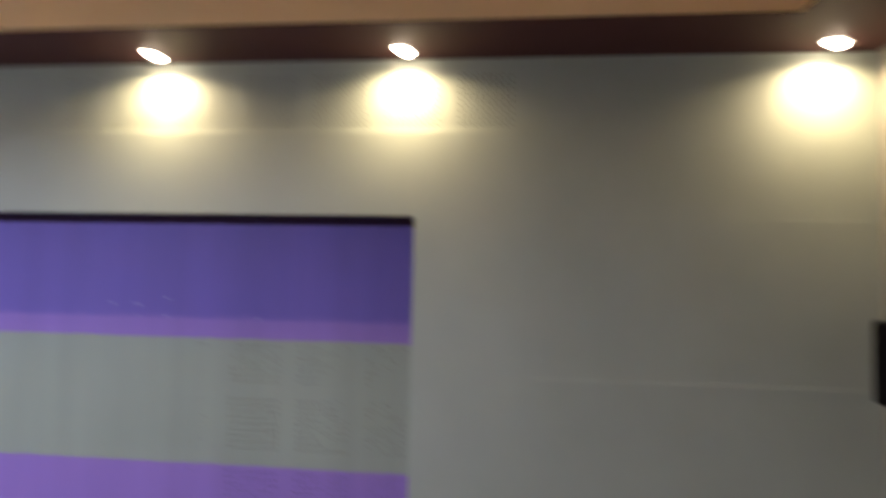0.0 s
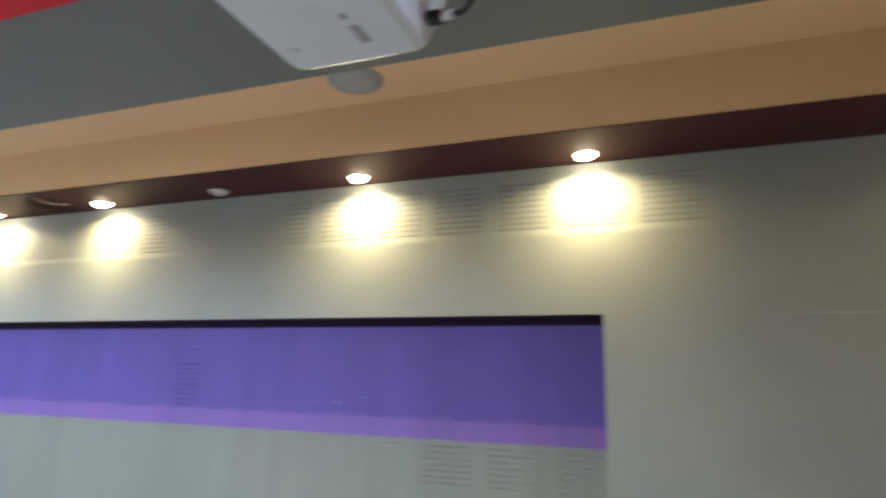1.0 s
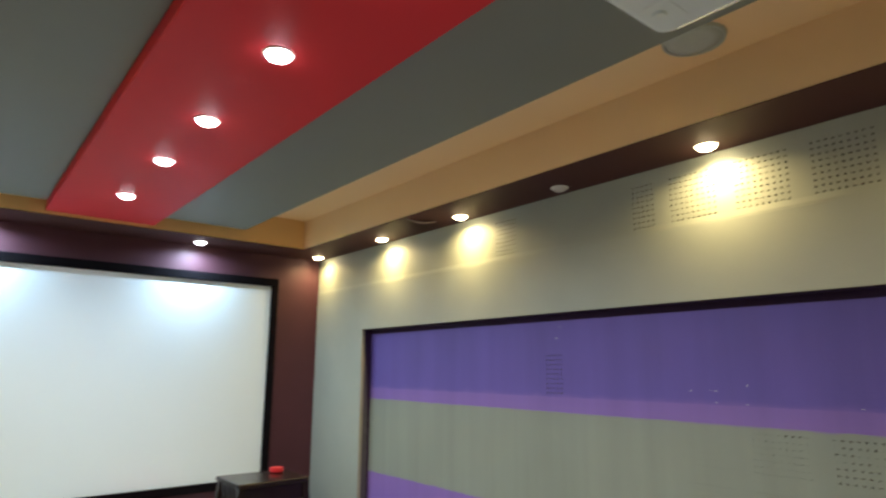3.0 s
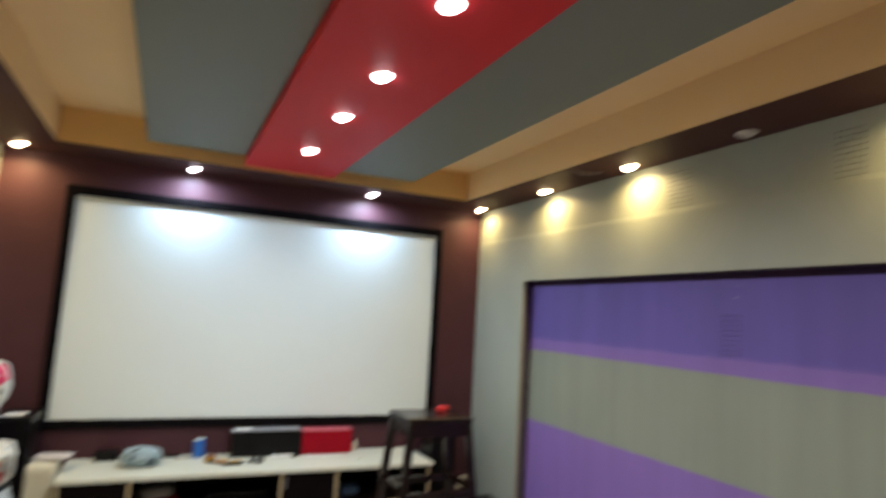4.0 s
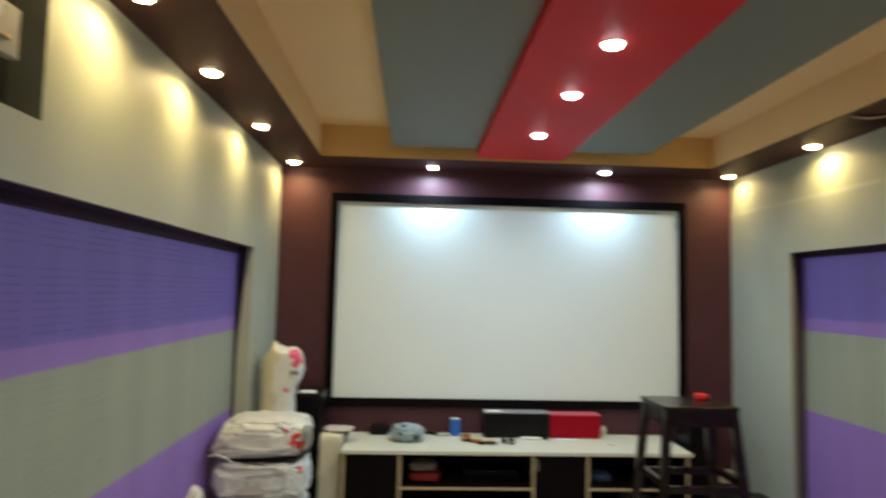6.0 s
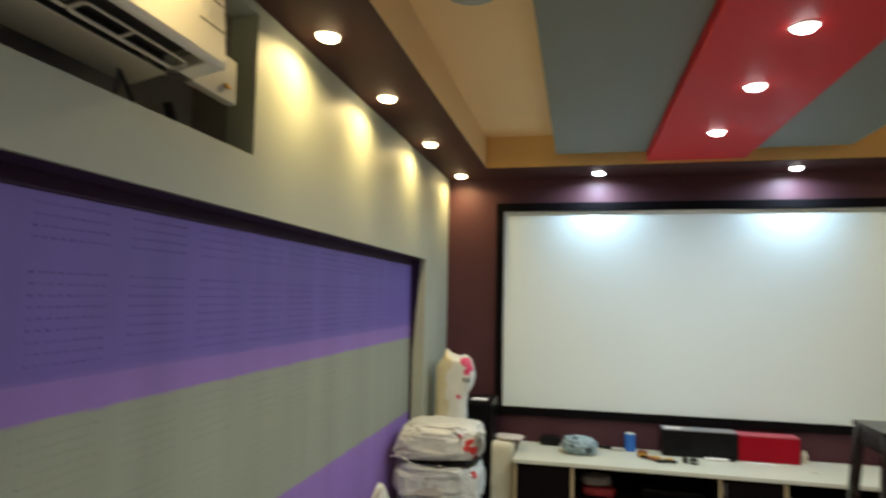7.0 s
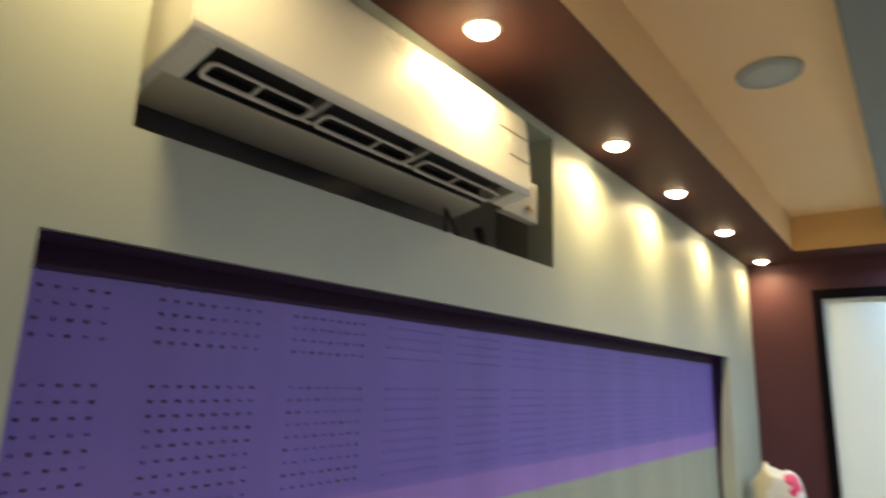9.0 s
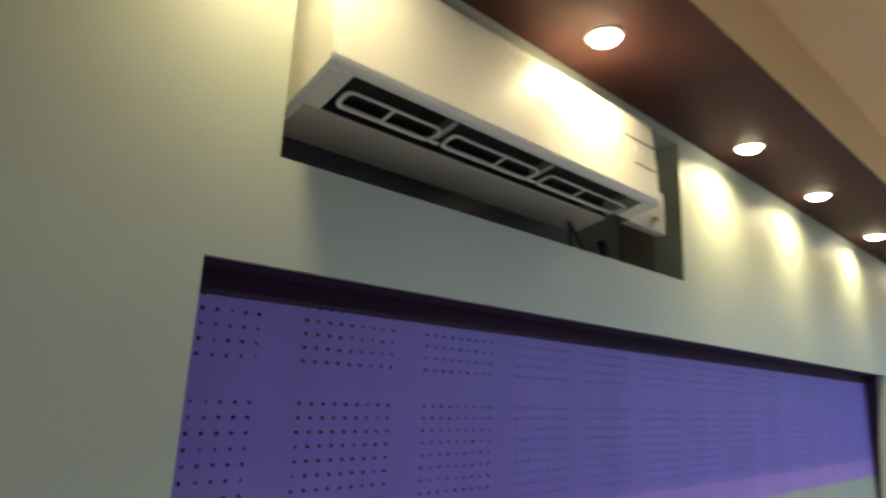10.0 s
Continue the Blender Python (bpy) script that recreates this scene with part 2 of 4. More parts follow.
# ---- mesh helpers ----
def finish(bm, name, mat, smooth=False):
    me = bpy.data.meshes.new(name)
    bmesh.ops.recalc_face_normals(bm, faces=bm.faces)
    for f in bm.faces:
        f.smooth = smooth
    bm.to_mesh(me)
    bm.free()
    me.materials.append(mat)
    return me


def part(name, bm, mat, parent=None, label="", smooth=False):
    """One mesh object, under a thing or a part, modelled in world places."""
    ob = new(name, finish(bm, name, mat, smooth))
    if parent:
        ob.parent = parent
        ob.matrix_parent_inverse = parent.matrix_world.inverted()
    if label:
        ob["label"] = label
    return ob


def thing(name, at, label, category, group="", kind=""):
    ob = new(name)
    ob.matrix_world = Matrix.Translation(at)
    ob.empty_display_size = 0.05
    bpy.context.view_layer.update()
    return tagged(ob, label, category, group, kind)


def box(x0, x1, y0, y1, z0, z1, bevel=0.0, segs=2, bm=None):
    b = bmesh.new()
    bmesh.ops.create_cube(b, size=1)
    for v in b.verts:
        v.co = Vector((x0 + (v.co.x + 0.5) * (x1 - x0), y0 + (v.co.y + 0.5) * (y1 - y0), z0 + (v.co.z + 0.5) * (z1 - z0)))
    if bevel:
        bmesh.ops.bevel(b, geom=b.edges[:], offset=bevel, segments=segs, profile=0.5, affect="EDGES")
    return join(bm, b)


def join(bm, b):
    if bm is None:
        return b
    me = bpy.data.meshes.new("tmp")
    b.to_mesh(me)
    b.free()
    bm.from_mesh(me)
    bpy.data.meshes.remove(me)
    return bm


def lathe(rings, n=32, at=(0, 0, 0), bm=None, cap=True):
    """Turned shape from (radius, height) rings."""
    b = bmesh.new()
    loops = [[b.verts.new((at[0] + r * math.cos(k * math.tau / n), at[1] + r * math.sin(k * math.tau / n), at[2] + z)) for k in range(n)] for r, z in rings]
    for lo, hi in zip(loops, loops[1:]):
        for k in range(n):
            b.faces.new((lo[k], lo[(k + 1) % n], hi[(k + 1) % n], hi[k]))
    if cap:
        b.faces.new(loops[0][::-1])
        b.faces.new(loops[-1])
    return join(bm, b)


def tube(points, radius, n=10, bm=None):
    """Round cable or bar along points."""
    b = bmesh.new()
    pts = [Vector(p) for p in points]
    loops = []
    for i, p in enumerate(pts):
        d = (pts[min(i + 1, len(pts) - 1)] - pts[max(i - 1, 0)]).normalized()
        side = d.cross(Vector((0.21, 0.34, 0.91))).normalized()
        up = side.cross(d)
        r = radius[i] if isinstance(radius, (list, tuple)) else radius
        loops.append([b.verts.new(p + r * (math.cos(k * math.tau / n) * side + math.sin(k * math.tau / n) * up)) for k in range(n)])
    for lo, hi in zip(loops, loops[1:]):
        for k in range(n):
            b.faces.new((lo[k], lo[(k + 1) % n], hi[(k + 1) % n], hi[k]))
    b.faces.new(loops[0][::-1])
    b.faces.new(loops[-1])
    return join(bm, b)


def curve_points(ctrl, n=16):
    """Smooth line through control points (Catmull-Rom)."""
    c = [Vector(p) for p in ctrl]
    c = [c[0], *c, c[-1]]
    out = []
    for a, b, d, e in zip(c, c[1:], c[2:], c[3:]):
        for k in range(n):
            t = k / n
            out.append(0.5 * (2 * b + (d - a) * t + (2 * a - 5 * b + 4 * d - e) * t * t + (3 * b - a - 3 * d + e) * t ** 3))
    out.append(c[-2])
    return out


def beam(p, q, w, d, taper=1.0, bevel=0.003):
    """Square bar from p to q (a leg), w by d, narrowed at q."""
    b = bmesh.new()
    lo = [b.verts.new(Vector(p) + Vector((sx * w / 2, sy * d / 2, 0))) for sx, sy in ((-1, -1), (1, -1), (1, 1), (-1, 1))]
    hi = [b.verts.new(Vector(q) + Vector((sx * w * taper / 2, sy * d * taper / 2, 0))) for sx, sy in ((-1, -1), (1, -1), (1, 1), (-1, 1))]
    b.faces.new(lo[::-1])
    b.faces.new(hi)
    for k in range(4):
        b.faces.new((lo[k], lo[(k + 1) % 4], hi[(k + 1) % 4], hi[k]))
    bmesh.ops.recalc_face_normals(b, faces=b.faces)
    if bevel:
        bmesh.ops.bevel(b, geom=b.edges[:], offset=bevel, segments=2, profile=0.5, affect="EDGES")
    return b


def slab(axis, a0, a1, u0, u1, z0, z1, holes=()):
    """Upright slab between a0 and a1 on 'x' or 'y', with rectangular openings (u0, u1, z0, z1) right through it."""
    us = sorted({u0, u1, *[h[0] for h in holes], *[h[1] for h in holes]})
    zs = sorted({z0, z1, *[h[2] for h in holes], *[h[3] for h in holes]})
    us = [u for u in us if u0 <= u <= u1]
    zs = [z for z in zs if z0 <= z <= z1]

    def solid(i, j):
        if not (0 <= i < len(us) - 1 and 0 <= j < len(zs) - 1):
            return False
        u, z = (us[i] + us[i + 1]) / 2, (zs[j] + zs[j + 1]) / 2
        return not any(h[0] < u < h[1] and h[2] < z < h[3] for h in holes)

    b = bmesh.new()
    made = {}

    def vert(a, u, z):
        key = (a, u, z)
        if key not in made:
            made[key] = b.verts.new((a, u, z) if axis == "x" else (u, a, z))
        return made[key]

    for i in range(len(us) - 1):
        for j in range(len(zs) - 1):
            if not solid(i, j):
                continue
            c = ((us[i], zs[j]), (us[i + 1], zs[j]), (us[i + 1], zs[j + 1]), (us[i], zs[j + 1]))
            for a in (a0, a1):
                b.faces.new([vert(a, *p) for p in c])
            for k, (di, dj) in enumerate(((0, -1), (1, 0), (0, 1), (-1, 0))):
                if not solid(i + di, j + dj):
                    p, q = c[k], c[(k + 1) % 4]
                    b.faces.new((vert(a0, *p), vert(a0, *q), vert(a1, *q), vert(a1, *p)))
    return b


def perforated(name, x, inward, y0, y1, z0, z1, first_y, first_z, mat, parent, pitch_y=0.2510, pitch_z=0.2345, side=9, step=0.0213, radius=0.0028, label="", clear=None):
    """Acoustic board in the plane x: square blocks of real round holes with plain margins between them.
    first_y, first_z: the lower corner of one block. inward: +1 or -1, the way that the holes run.
    clear: the share of holes at (y, z) that the paint has left open, with bare fibre inside; the others are shallow dimples."""
    span = side * step
    verts, faces, bare = [], [], []
    dice = random.Random(5)

    def blocks(lo, hi, first, pitch):
        k0 = math.ceil((lo - first - span) / pitch)
        out = []
        while first + k0 * pitch < hi:
            s = first + k0 * pitch
            n0 = max(0, math.ceil((lo - s) / step))
            n1 = min(side, math.floor((hi - s) / step))
            if n1 > n0:
                out.append((s + n0 * step, n1 - n0))
            k0 += 1
        return out

    by, bz = blocks(y0, y1, first_y, pitch_y), ([] if first_z is None else blocks(z0, z1, first_z, pitch_z))
    ys, zs = [y0, y1], [z0, z1]
    for s, n in by:
        ys += [s, s + n * step]
    for s, n in bz:
        zs += [s, s + n * step]
    ys, zs = sorted({round(v, 6) for v in ys}), sorted({round(v, 6) for v in zs})
    starts_y, starts_z = {round(s, 6): n for s, n in by}, {round(s, 6): n for s, n in bz}

    def quad(c):
        k = len(verts)
        verts.extend(c)
        faces.append(tuple(range(k, k + len(c))))

    ring = [(math.cos(k * math.tau / 8), math.sin(k * math.tau / 8)) for k in range(8)]
    for a, b in zip(ys, ys[1:]):
        for c, d in zip(zs, zs[1:]):
            if a not in starts_y or c not in starts_z:
                quad([(x, a, c), (x, b, c), (x, b, d), (x, a, d)])
                continue
            for i in range(starts_y[a]):
                for j in range(starts_z[c]):
                    cy, cz = a + (i + 0.5) * step, c + (j + 0.5) * step
                    h = step / 2
                    share = 1.0 if clear is None else clear(cy, cz) + 0.18 * noise.noise((cy * 9, cz * 9, x * 3)) + dice.uniform(-0.12, 0.12)
                    if share < 0.08:
                        quad([(x, cy - h, cz - h), (x, cy + h, cz - h), (x, cy + h, cz + h), (x, cy - h, cz + h)])
                        continue
                    chipped = min(0.6, max(0.0, share - 1.0))
                    share = min(1.0, share)
                    filled = share < 0.8
                    depth = x + inward * (0.0006 + 0.006 * share * share if filled else 0.011)
                    wide = radius * (0.62 + 0.38 * (share + chipped))
                    base = len(verts)
                    verts.extend([(x, cy + h, cz + h), (x, cy - h, cz + h), (x, cy - h, cz - h), (x, cy + h, cz - h)])
                    verts.extend([(x, cy + wide * p, cz + wide * q) for p, q in ring])
                    verts.extend([(depth, cy + wide * p, cz + wide * q) for p, q in ring])
                    for m in range(4):
                        o = 2 * m + 1
                        faces.append((base + m, base + (m + 1) % 4, base + 4 + (o + 2) % 8, base + 4 + (o + 1) % 8, base + 4 + o))
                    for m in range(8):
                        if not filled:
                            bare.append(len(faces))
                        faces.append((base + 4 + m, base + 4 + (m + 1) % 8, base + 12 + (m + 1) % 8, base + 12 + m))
                    if filled:
                        faces.append(tuple(base + 12 + m for m in range(8)))
    me = bpy.data.meshes.new(name)
    me.from_pydata(verts, [], faces)
    me.materials.append(mat)
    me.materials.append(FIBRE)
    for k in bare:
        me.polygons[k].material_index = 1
    ob = new(name, me)
    if parent:
        ob.parent = parent
        ob.matrix_parent_inverse = parent.matrix_world.inverted()
    if label:
        ob["label"] = label
    return ob


# ---- floor, walls ----
tagged(part("floor", box(-2.0, 2.0, -1.75, 4.25, -0.1, 0.0), FLOOR), "plain pale stone-coloured floor of the screening room", "floor", kind="structure")

RL = (0.163, 3.390, 0.12, 1.752)     # recess of one side wall
RR = (0.012, 3.360, 0.12, 1.798)     # recess of the other
AC = (0.250, 1.448, 1.912, 2.311)
wall_left = tagged(part("wall_west", slab("x", XBL, XL, YB, YF, 0, 2.7, [RL, AC]), WALL),
                   "smooth grey-beige plasterboard wall with a long recess and an opening", "wall", kind="structure")
part("backing_wall", slab("x", -1.735, XBL - 0.016, YB, YF, 0, 2.7, [AC]), MASONRY, wall_left, "rough unpainted plaster behind the boards")
part("outer_wall", box(-1.90, -1.736, YB, YF, 0, 2.7), MASONRY, wall_left)
part("opening_lining", slab("x", XBL - 0.0155, XBL - 0.0005, AC[0] - 0.02, AC[1] + 0.02, AC[2] - 0.02, 2.69, [AC]), MASONRY, wall_left)
wall_right = tagged(part("wall_east", slab("x", XR, 1.529, -0.368, YF, 0, 2.086, [RR]), WALL),
                    "smooth grey-beige raised board round a long recess", "wall", kind="structure")
part("backing_wall", slab("x", 1.548, 1.615, YB, YF, 0, 2.7, [RR]), FELT, wall_right)
part("outer_wall", box(1.617, 1.80, YB, YF, 0, 2.7), MASONRY, wall_right)
# lining of the recess behind the raised board
for name, bm in (("jamb", box(1.5295, 1.6155, RR[0] - 0.012, RR[0] - 0.0005, RR[2], RR[3])), ("jamb", box(1.5295, 1.6155, RR[1] + 0.0005, RR[1] + 0.012, RR[2], RR[3])),
                 ("header", box(1.5295, 1.6155, RR[0] - 0.012, RR[1] + 0.012, RR[3] + 0.0005, RR[3] + 0.012))):
    part(name, bm, JAMB, wall_right)
b = bmesh.new()
rim = [[b.verts.new((x, y, z)) for x, z in ((1.5289, 2.1060), (1.5275, 2.0930), (1.5257, 2.0760), (1.5259, 2.0700), (1.5262, 2.0855), (1.5289, 2.0860))] for y in (-0.367, YF - 0.001)]
for k in range(6):
    b.faces.new((rim[0][k], rim[0][(k + 1) % 6], rim[1][(k + 1) % 6], rim[1][k]))
part("ledge", b, WALL, wall_right, "sloping top edge of the raised board")
tagged(part("wall_north", box(-1.9, 1.9, YF, YF + 0.2, 0, 2.7), MAROON), "dark maroon painted wall behind the screen", "wall", kind="structure")
tagged(part("wall_south", box(-1.9, 1.9, YB - 0.2, YB, 0, 2.7), BACKWALL), "plain cream painted wall", "wall", kind="structure")

# ---- soffit, upper ceiling, coloured strips ----
IX, IY0, IY1 = 1.226, -1.10, 3.664   # inner edge of the soffit


def ring_frame(x, y0, y1, X, Y0, Y1, z0, z1):
    b = bmesh.new()
    rect = lambda p, q0, q1, z: [b.verts.new(c) for c in ((-p, q0, z), (p, q0, z), (p, q1, z), (-p, q1, z))]
    a, c, d, e = rect(x, y0, y1, z0), rect(X, Y0, Y1, z0), rect(x, y0, y1, z1), rect(X, Y0, Y1, z1)
    for k in range(4):
        j = (k + 1) % 4
        for q in ((a[k], a[j], c[j], c[k]), (d[k], d[j], e[j], e[k]), (a[k], a[j], d[j], d[k]), (c[k], c[j], e[j], e[k])):
            b.faces.new(q)
    return b


soffit = tagged(part("ceiling_soffit", ring_frame(IX, IY0, IY1, 1.6, YB + 0.001, YF - 0.001, ZS, ZS + 0.003), SOFFIT),
                "lowered maroon ceiling border with downlights", "ceiling", kind="structure")
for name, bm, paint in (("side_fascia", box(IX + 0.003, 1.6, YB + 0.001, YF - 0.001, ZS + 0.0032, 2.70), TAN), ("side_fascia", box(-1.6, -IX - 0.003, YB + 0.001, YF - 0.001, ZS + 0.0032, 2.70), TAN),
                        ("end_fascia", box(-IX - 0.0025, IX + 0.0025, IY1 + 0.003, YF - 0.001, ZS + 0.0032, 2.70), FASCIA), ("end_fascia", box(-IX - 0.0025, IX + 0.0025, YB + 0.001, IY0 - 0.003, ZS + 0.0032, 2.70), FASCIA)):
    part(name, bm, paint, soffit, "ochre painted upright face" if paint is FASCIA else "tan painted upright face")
tagged(part("ceiling", box(-IX - 0.05, IX + 0.05, IY0 - 0.05, IY1 + 0.05, ZT, ZT + 0.12), TAN), "tan painted raised ceiling", "ceiling", kind="structure")
for s in (-1, 1):
    x0, x1 = sorted((s * 0.272, s * 0.795))
    tagged(part("ceiling_panel", box(x0, x1, IY0 + 0.05, 3.609, ZG, ZT - 0.0005, 0.003, 1), GREYCEIL), "dark grey painted ceiling panel hung below the tan ceiling", "ceiling panel", kind="structure")
tagged(part("ceiling_strip", box(-0.270, 0.270, IY0 + 0.02, 3.661, ZR, ZT - 0.0005, 0.002, 1), RED), "red painted ceiling strip with cool downlights", "ceiling strip", kind="structure")
# loose flap of board hanging from the border, its raw edge showing
def flap_at(u, w):
    """Place on the flap: u along the raw edge, w back towards the corner."""
    sag = math.sin(math.pi * min(1, max(0, u))) ** 0.8 * (1 - w) ** 1.5
    return Vector((1.247 + 0.160 * u + 0.10 * w, 2.488 - 0.050 * u * u + 0.17 * w, ZS - 0.002 - 0.009 * sag))


b = bmesh.new()
grid = [[b.verts.new(flap_at(i / 14, k / 6)) for i in range(15)] for k in range(7)]
for r0, r1 in zip(grid, grid[1:]):
    for k in range(14):
        b.faces.new((r0[k], r0[k + 1], r1[k + 1], r1[k]))
bmesh.ops.solidify(b, geom=b.faces[:], thickness=0.0015)
flap = part("flap", b, SOFFIT, soffit, "loose sagging flap of board", smooth=True)
b = bmesh.new()
rows = []
for i in range(15):
    p = flap_at(i / 14, 0)
    h = 0.002 + 0.006 * math.sin(math.pi * i / 14)
    rows.append([b.verts.new(p + Vector((0, dy, dz))) for dy, dz in ((-0.0035, 0.002), (-0.0035, -h), (-0.0008, -h - 0.0006), (-0.0008, 0.002))])
for r0, r1 in zip(rows, rows[1:]):
    for k in range(4):
        b.faces.new((r0[k], r1[k], r1[(k + 1) % 4], r0[(k + 1) % 4]))
b.faces.new(rows[0])
b.faces.new(rows[-1][::-1])
bmesh.ops.recalc_face_normals(b, faces=b.faces)
part("raw_edge", b, RAWBOARD, flap, "pale raw board edge")


# ---- downlights ----
def lamp(name, x, y, z, color, watts, size, spread):
    d = bpy.data.lights.new(name, "AREA")
    d.shape, d.size, d.energy, d.color, d.spread = "DISK", size, watts, color, radians(spread)
    ob = new(name, d)
    ob.matrix_world = Matrix.Translation((x, y, z))
    return ob


def downlight(x, y, z, radius, glow, label, group):
    t = thing("downlight", (x, y, z), label, "downlight", group)
    part("bezel", lathe([(radius * 0.93, 0.0), (radius * 0.935, -0.003), (radius * 1.00, -0.0035), (radius * 1.10, -0.002), (radius * 1.12, 0.0)], 36, (x, y, z), cap=False), WHITE_RING, t, smooth=True)
    dome = [(radius * 0.92 * math.cos(radians(a)), -DOME * math.sin(radians(a)) - 0.0005) for a in (0, 12, 24, 36, 48, 60, 72, 84)]
    part("lens", lathe([(radius * 0.92, 0.0), *dome], 28, (x, y, z)), glow, t, "glowing domed glass" if glow is not GLASS_OFF else "unlit frosted glass", smooth=True)
    return t


DOME = 0.019     # how far the glass stands out
WARM_LABEL = "lit warm white recessed downlight in the maroon border"
for sx, ys in ((1.440, (3.853, 3.017, 2.272, 0.922, 0.046, -1.300)), (-1.427, (3.853, 3.008, 2.264, 1.669)), (-1.408, (0.884,)), (-1.380, (0.215,))):
    for y in ys:
        downlight(sx, y, ZS, 0.037, GLOW_WARM, WARM_LABEL, "warm downlights in the border")
        lamp("warm_lamp", sx, y, ZS - DOME - 0.002, WARM, (CORNER_WATTS if sx < 0 else DIM_WATTS) if y > 3.5 else WEAK_WATTS if y == 0.215 else WARM_WATTS, 0.074 if y == 0.215 else 0.056, 158)
downlight(1.439, 1.597, ZS, 0.036, GLASS_OFF, "unlit white recessed downlight in the maroon border", "warm downlights in the border")
for x in (-0.536, 0.602):
    downlight(x, 3.865, ZS, 0.036, GLOW_COOL, "lit cool white recessed downlight above the screen", "cool downlights above the screen")
    lamp("cool_lamp", x, 3.865, ZS - DOME - 0.002, COOL_FRONT, FRONT_WATTS, 0.036, 168)
for y, watts in ((3.066, STRIP_WATTS), (2.419, STRIP_WATTS), (1.903, STRIP_WATTS), (1.341, STRIP_WATTS), (0.86, 4.6), (-0.22, 1.2)):
    downlight(-0.005, y, ZR, 0.038, GLOW_COOL, "lit cool white recessed downlight in the red strip", "cool downlights in the red strip")
    lamp("cool_lamp", -0.005, y, ZR - DOME - 0.002, COOL, watts, 0.036, 164)

# ---- projection screen ----
scr = thing("projection_screen", (0, YF, 0.8), "large white fixed projection screen with a black velvet frame", "projection screen")
part("screen_fabric", box(-1.155, 1.155, YF - 0.012, YF - 0.002, 0.822, 2.118), SCREEN, scr)
FX, FZ0, FZ1, IXs, IZ0, IZ1 = 1.200, 0.778, 2.168, 1.150, 0.828, 2.113
for bm in (box(-FX, FX, YF - 0.030, YF - 0.001, IZ1, FZ1, 0.004), box(-FX, FX, YF - 0.030, YF - 0.001, FZ0, IZ0, 0.004),
           box(-FX, -IXs, YF - 0.0295, YF - 0.001, IZ0, IZ1, 0.004), box(IXs, FX, YF - 0.0295, YF - 0.001, IZ0, IZ1, 0.004)):
    part("frame_bar", bm, VELVET, scr, "black velvet frame bar")


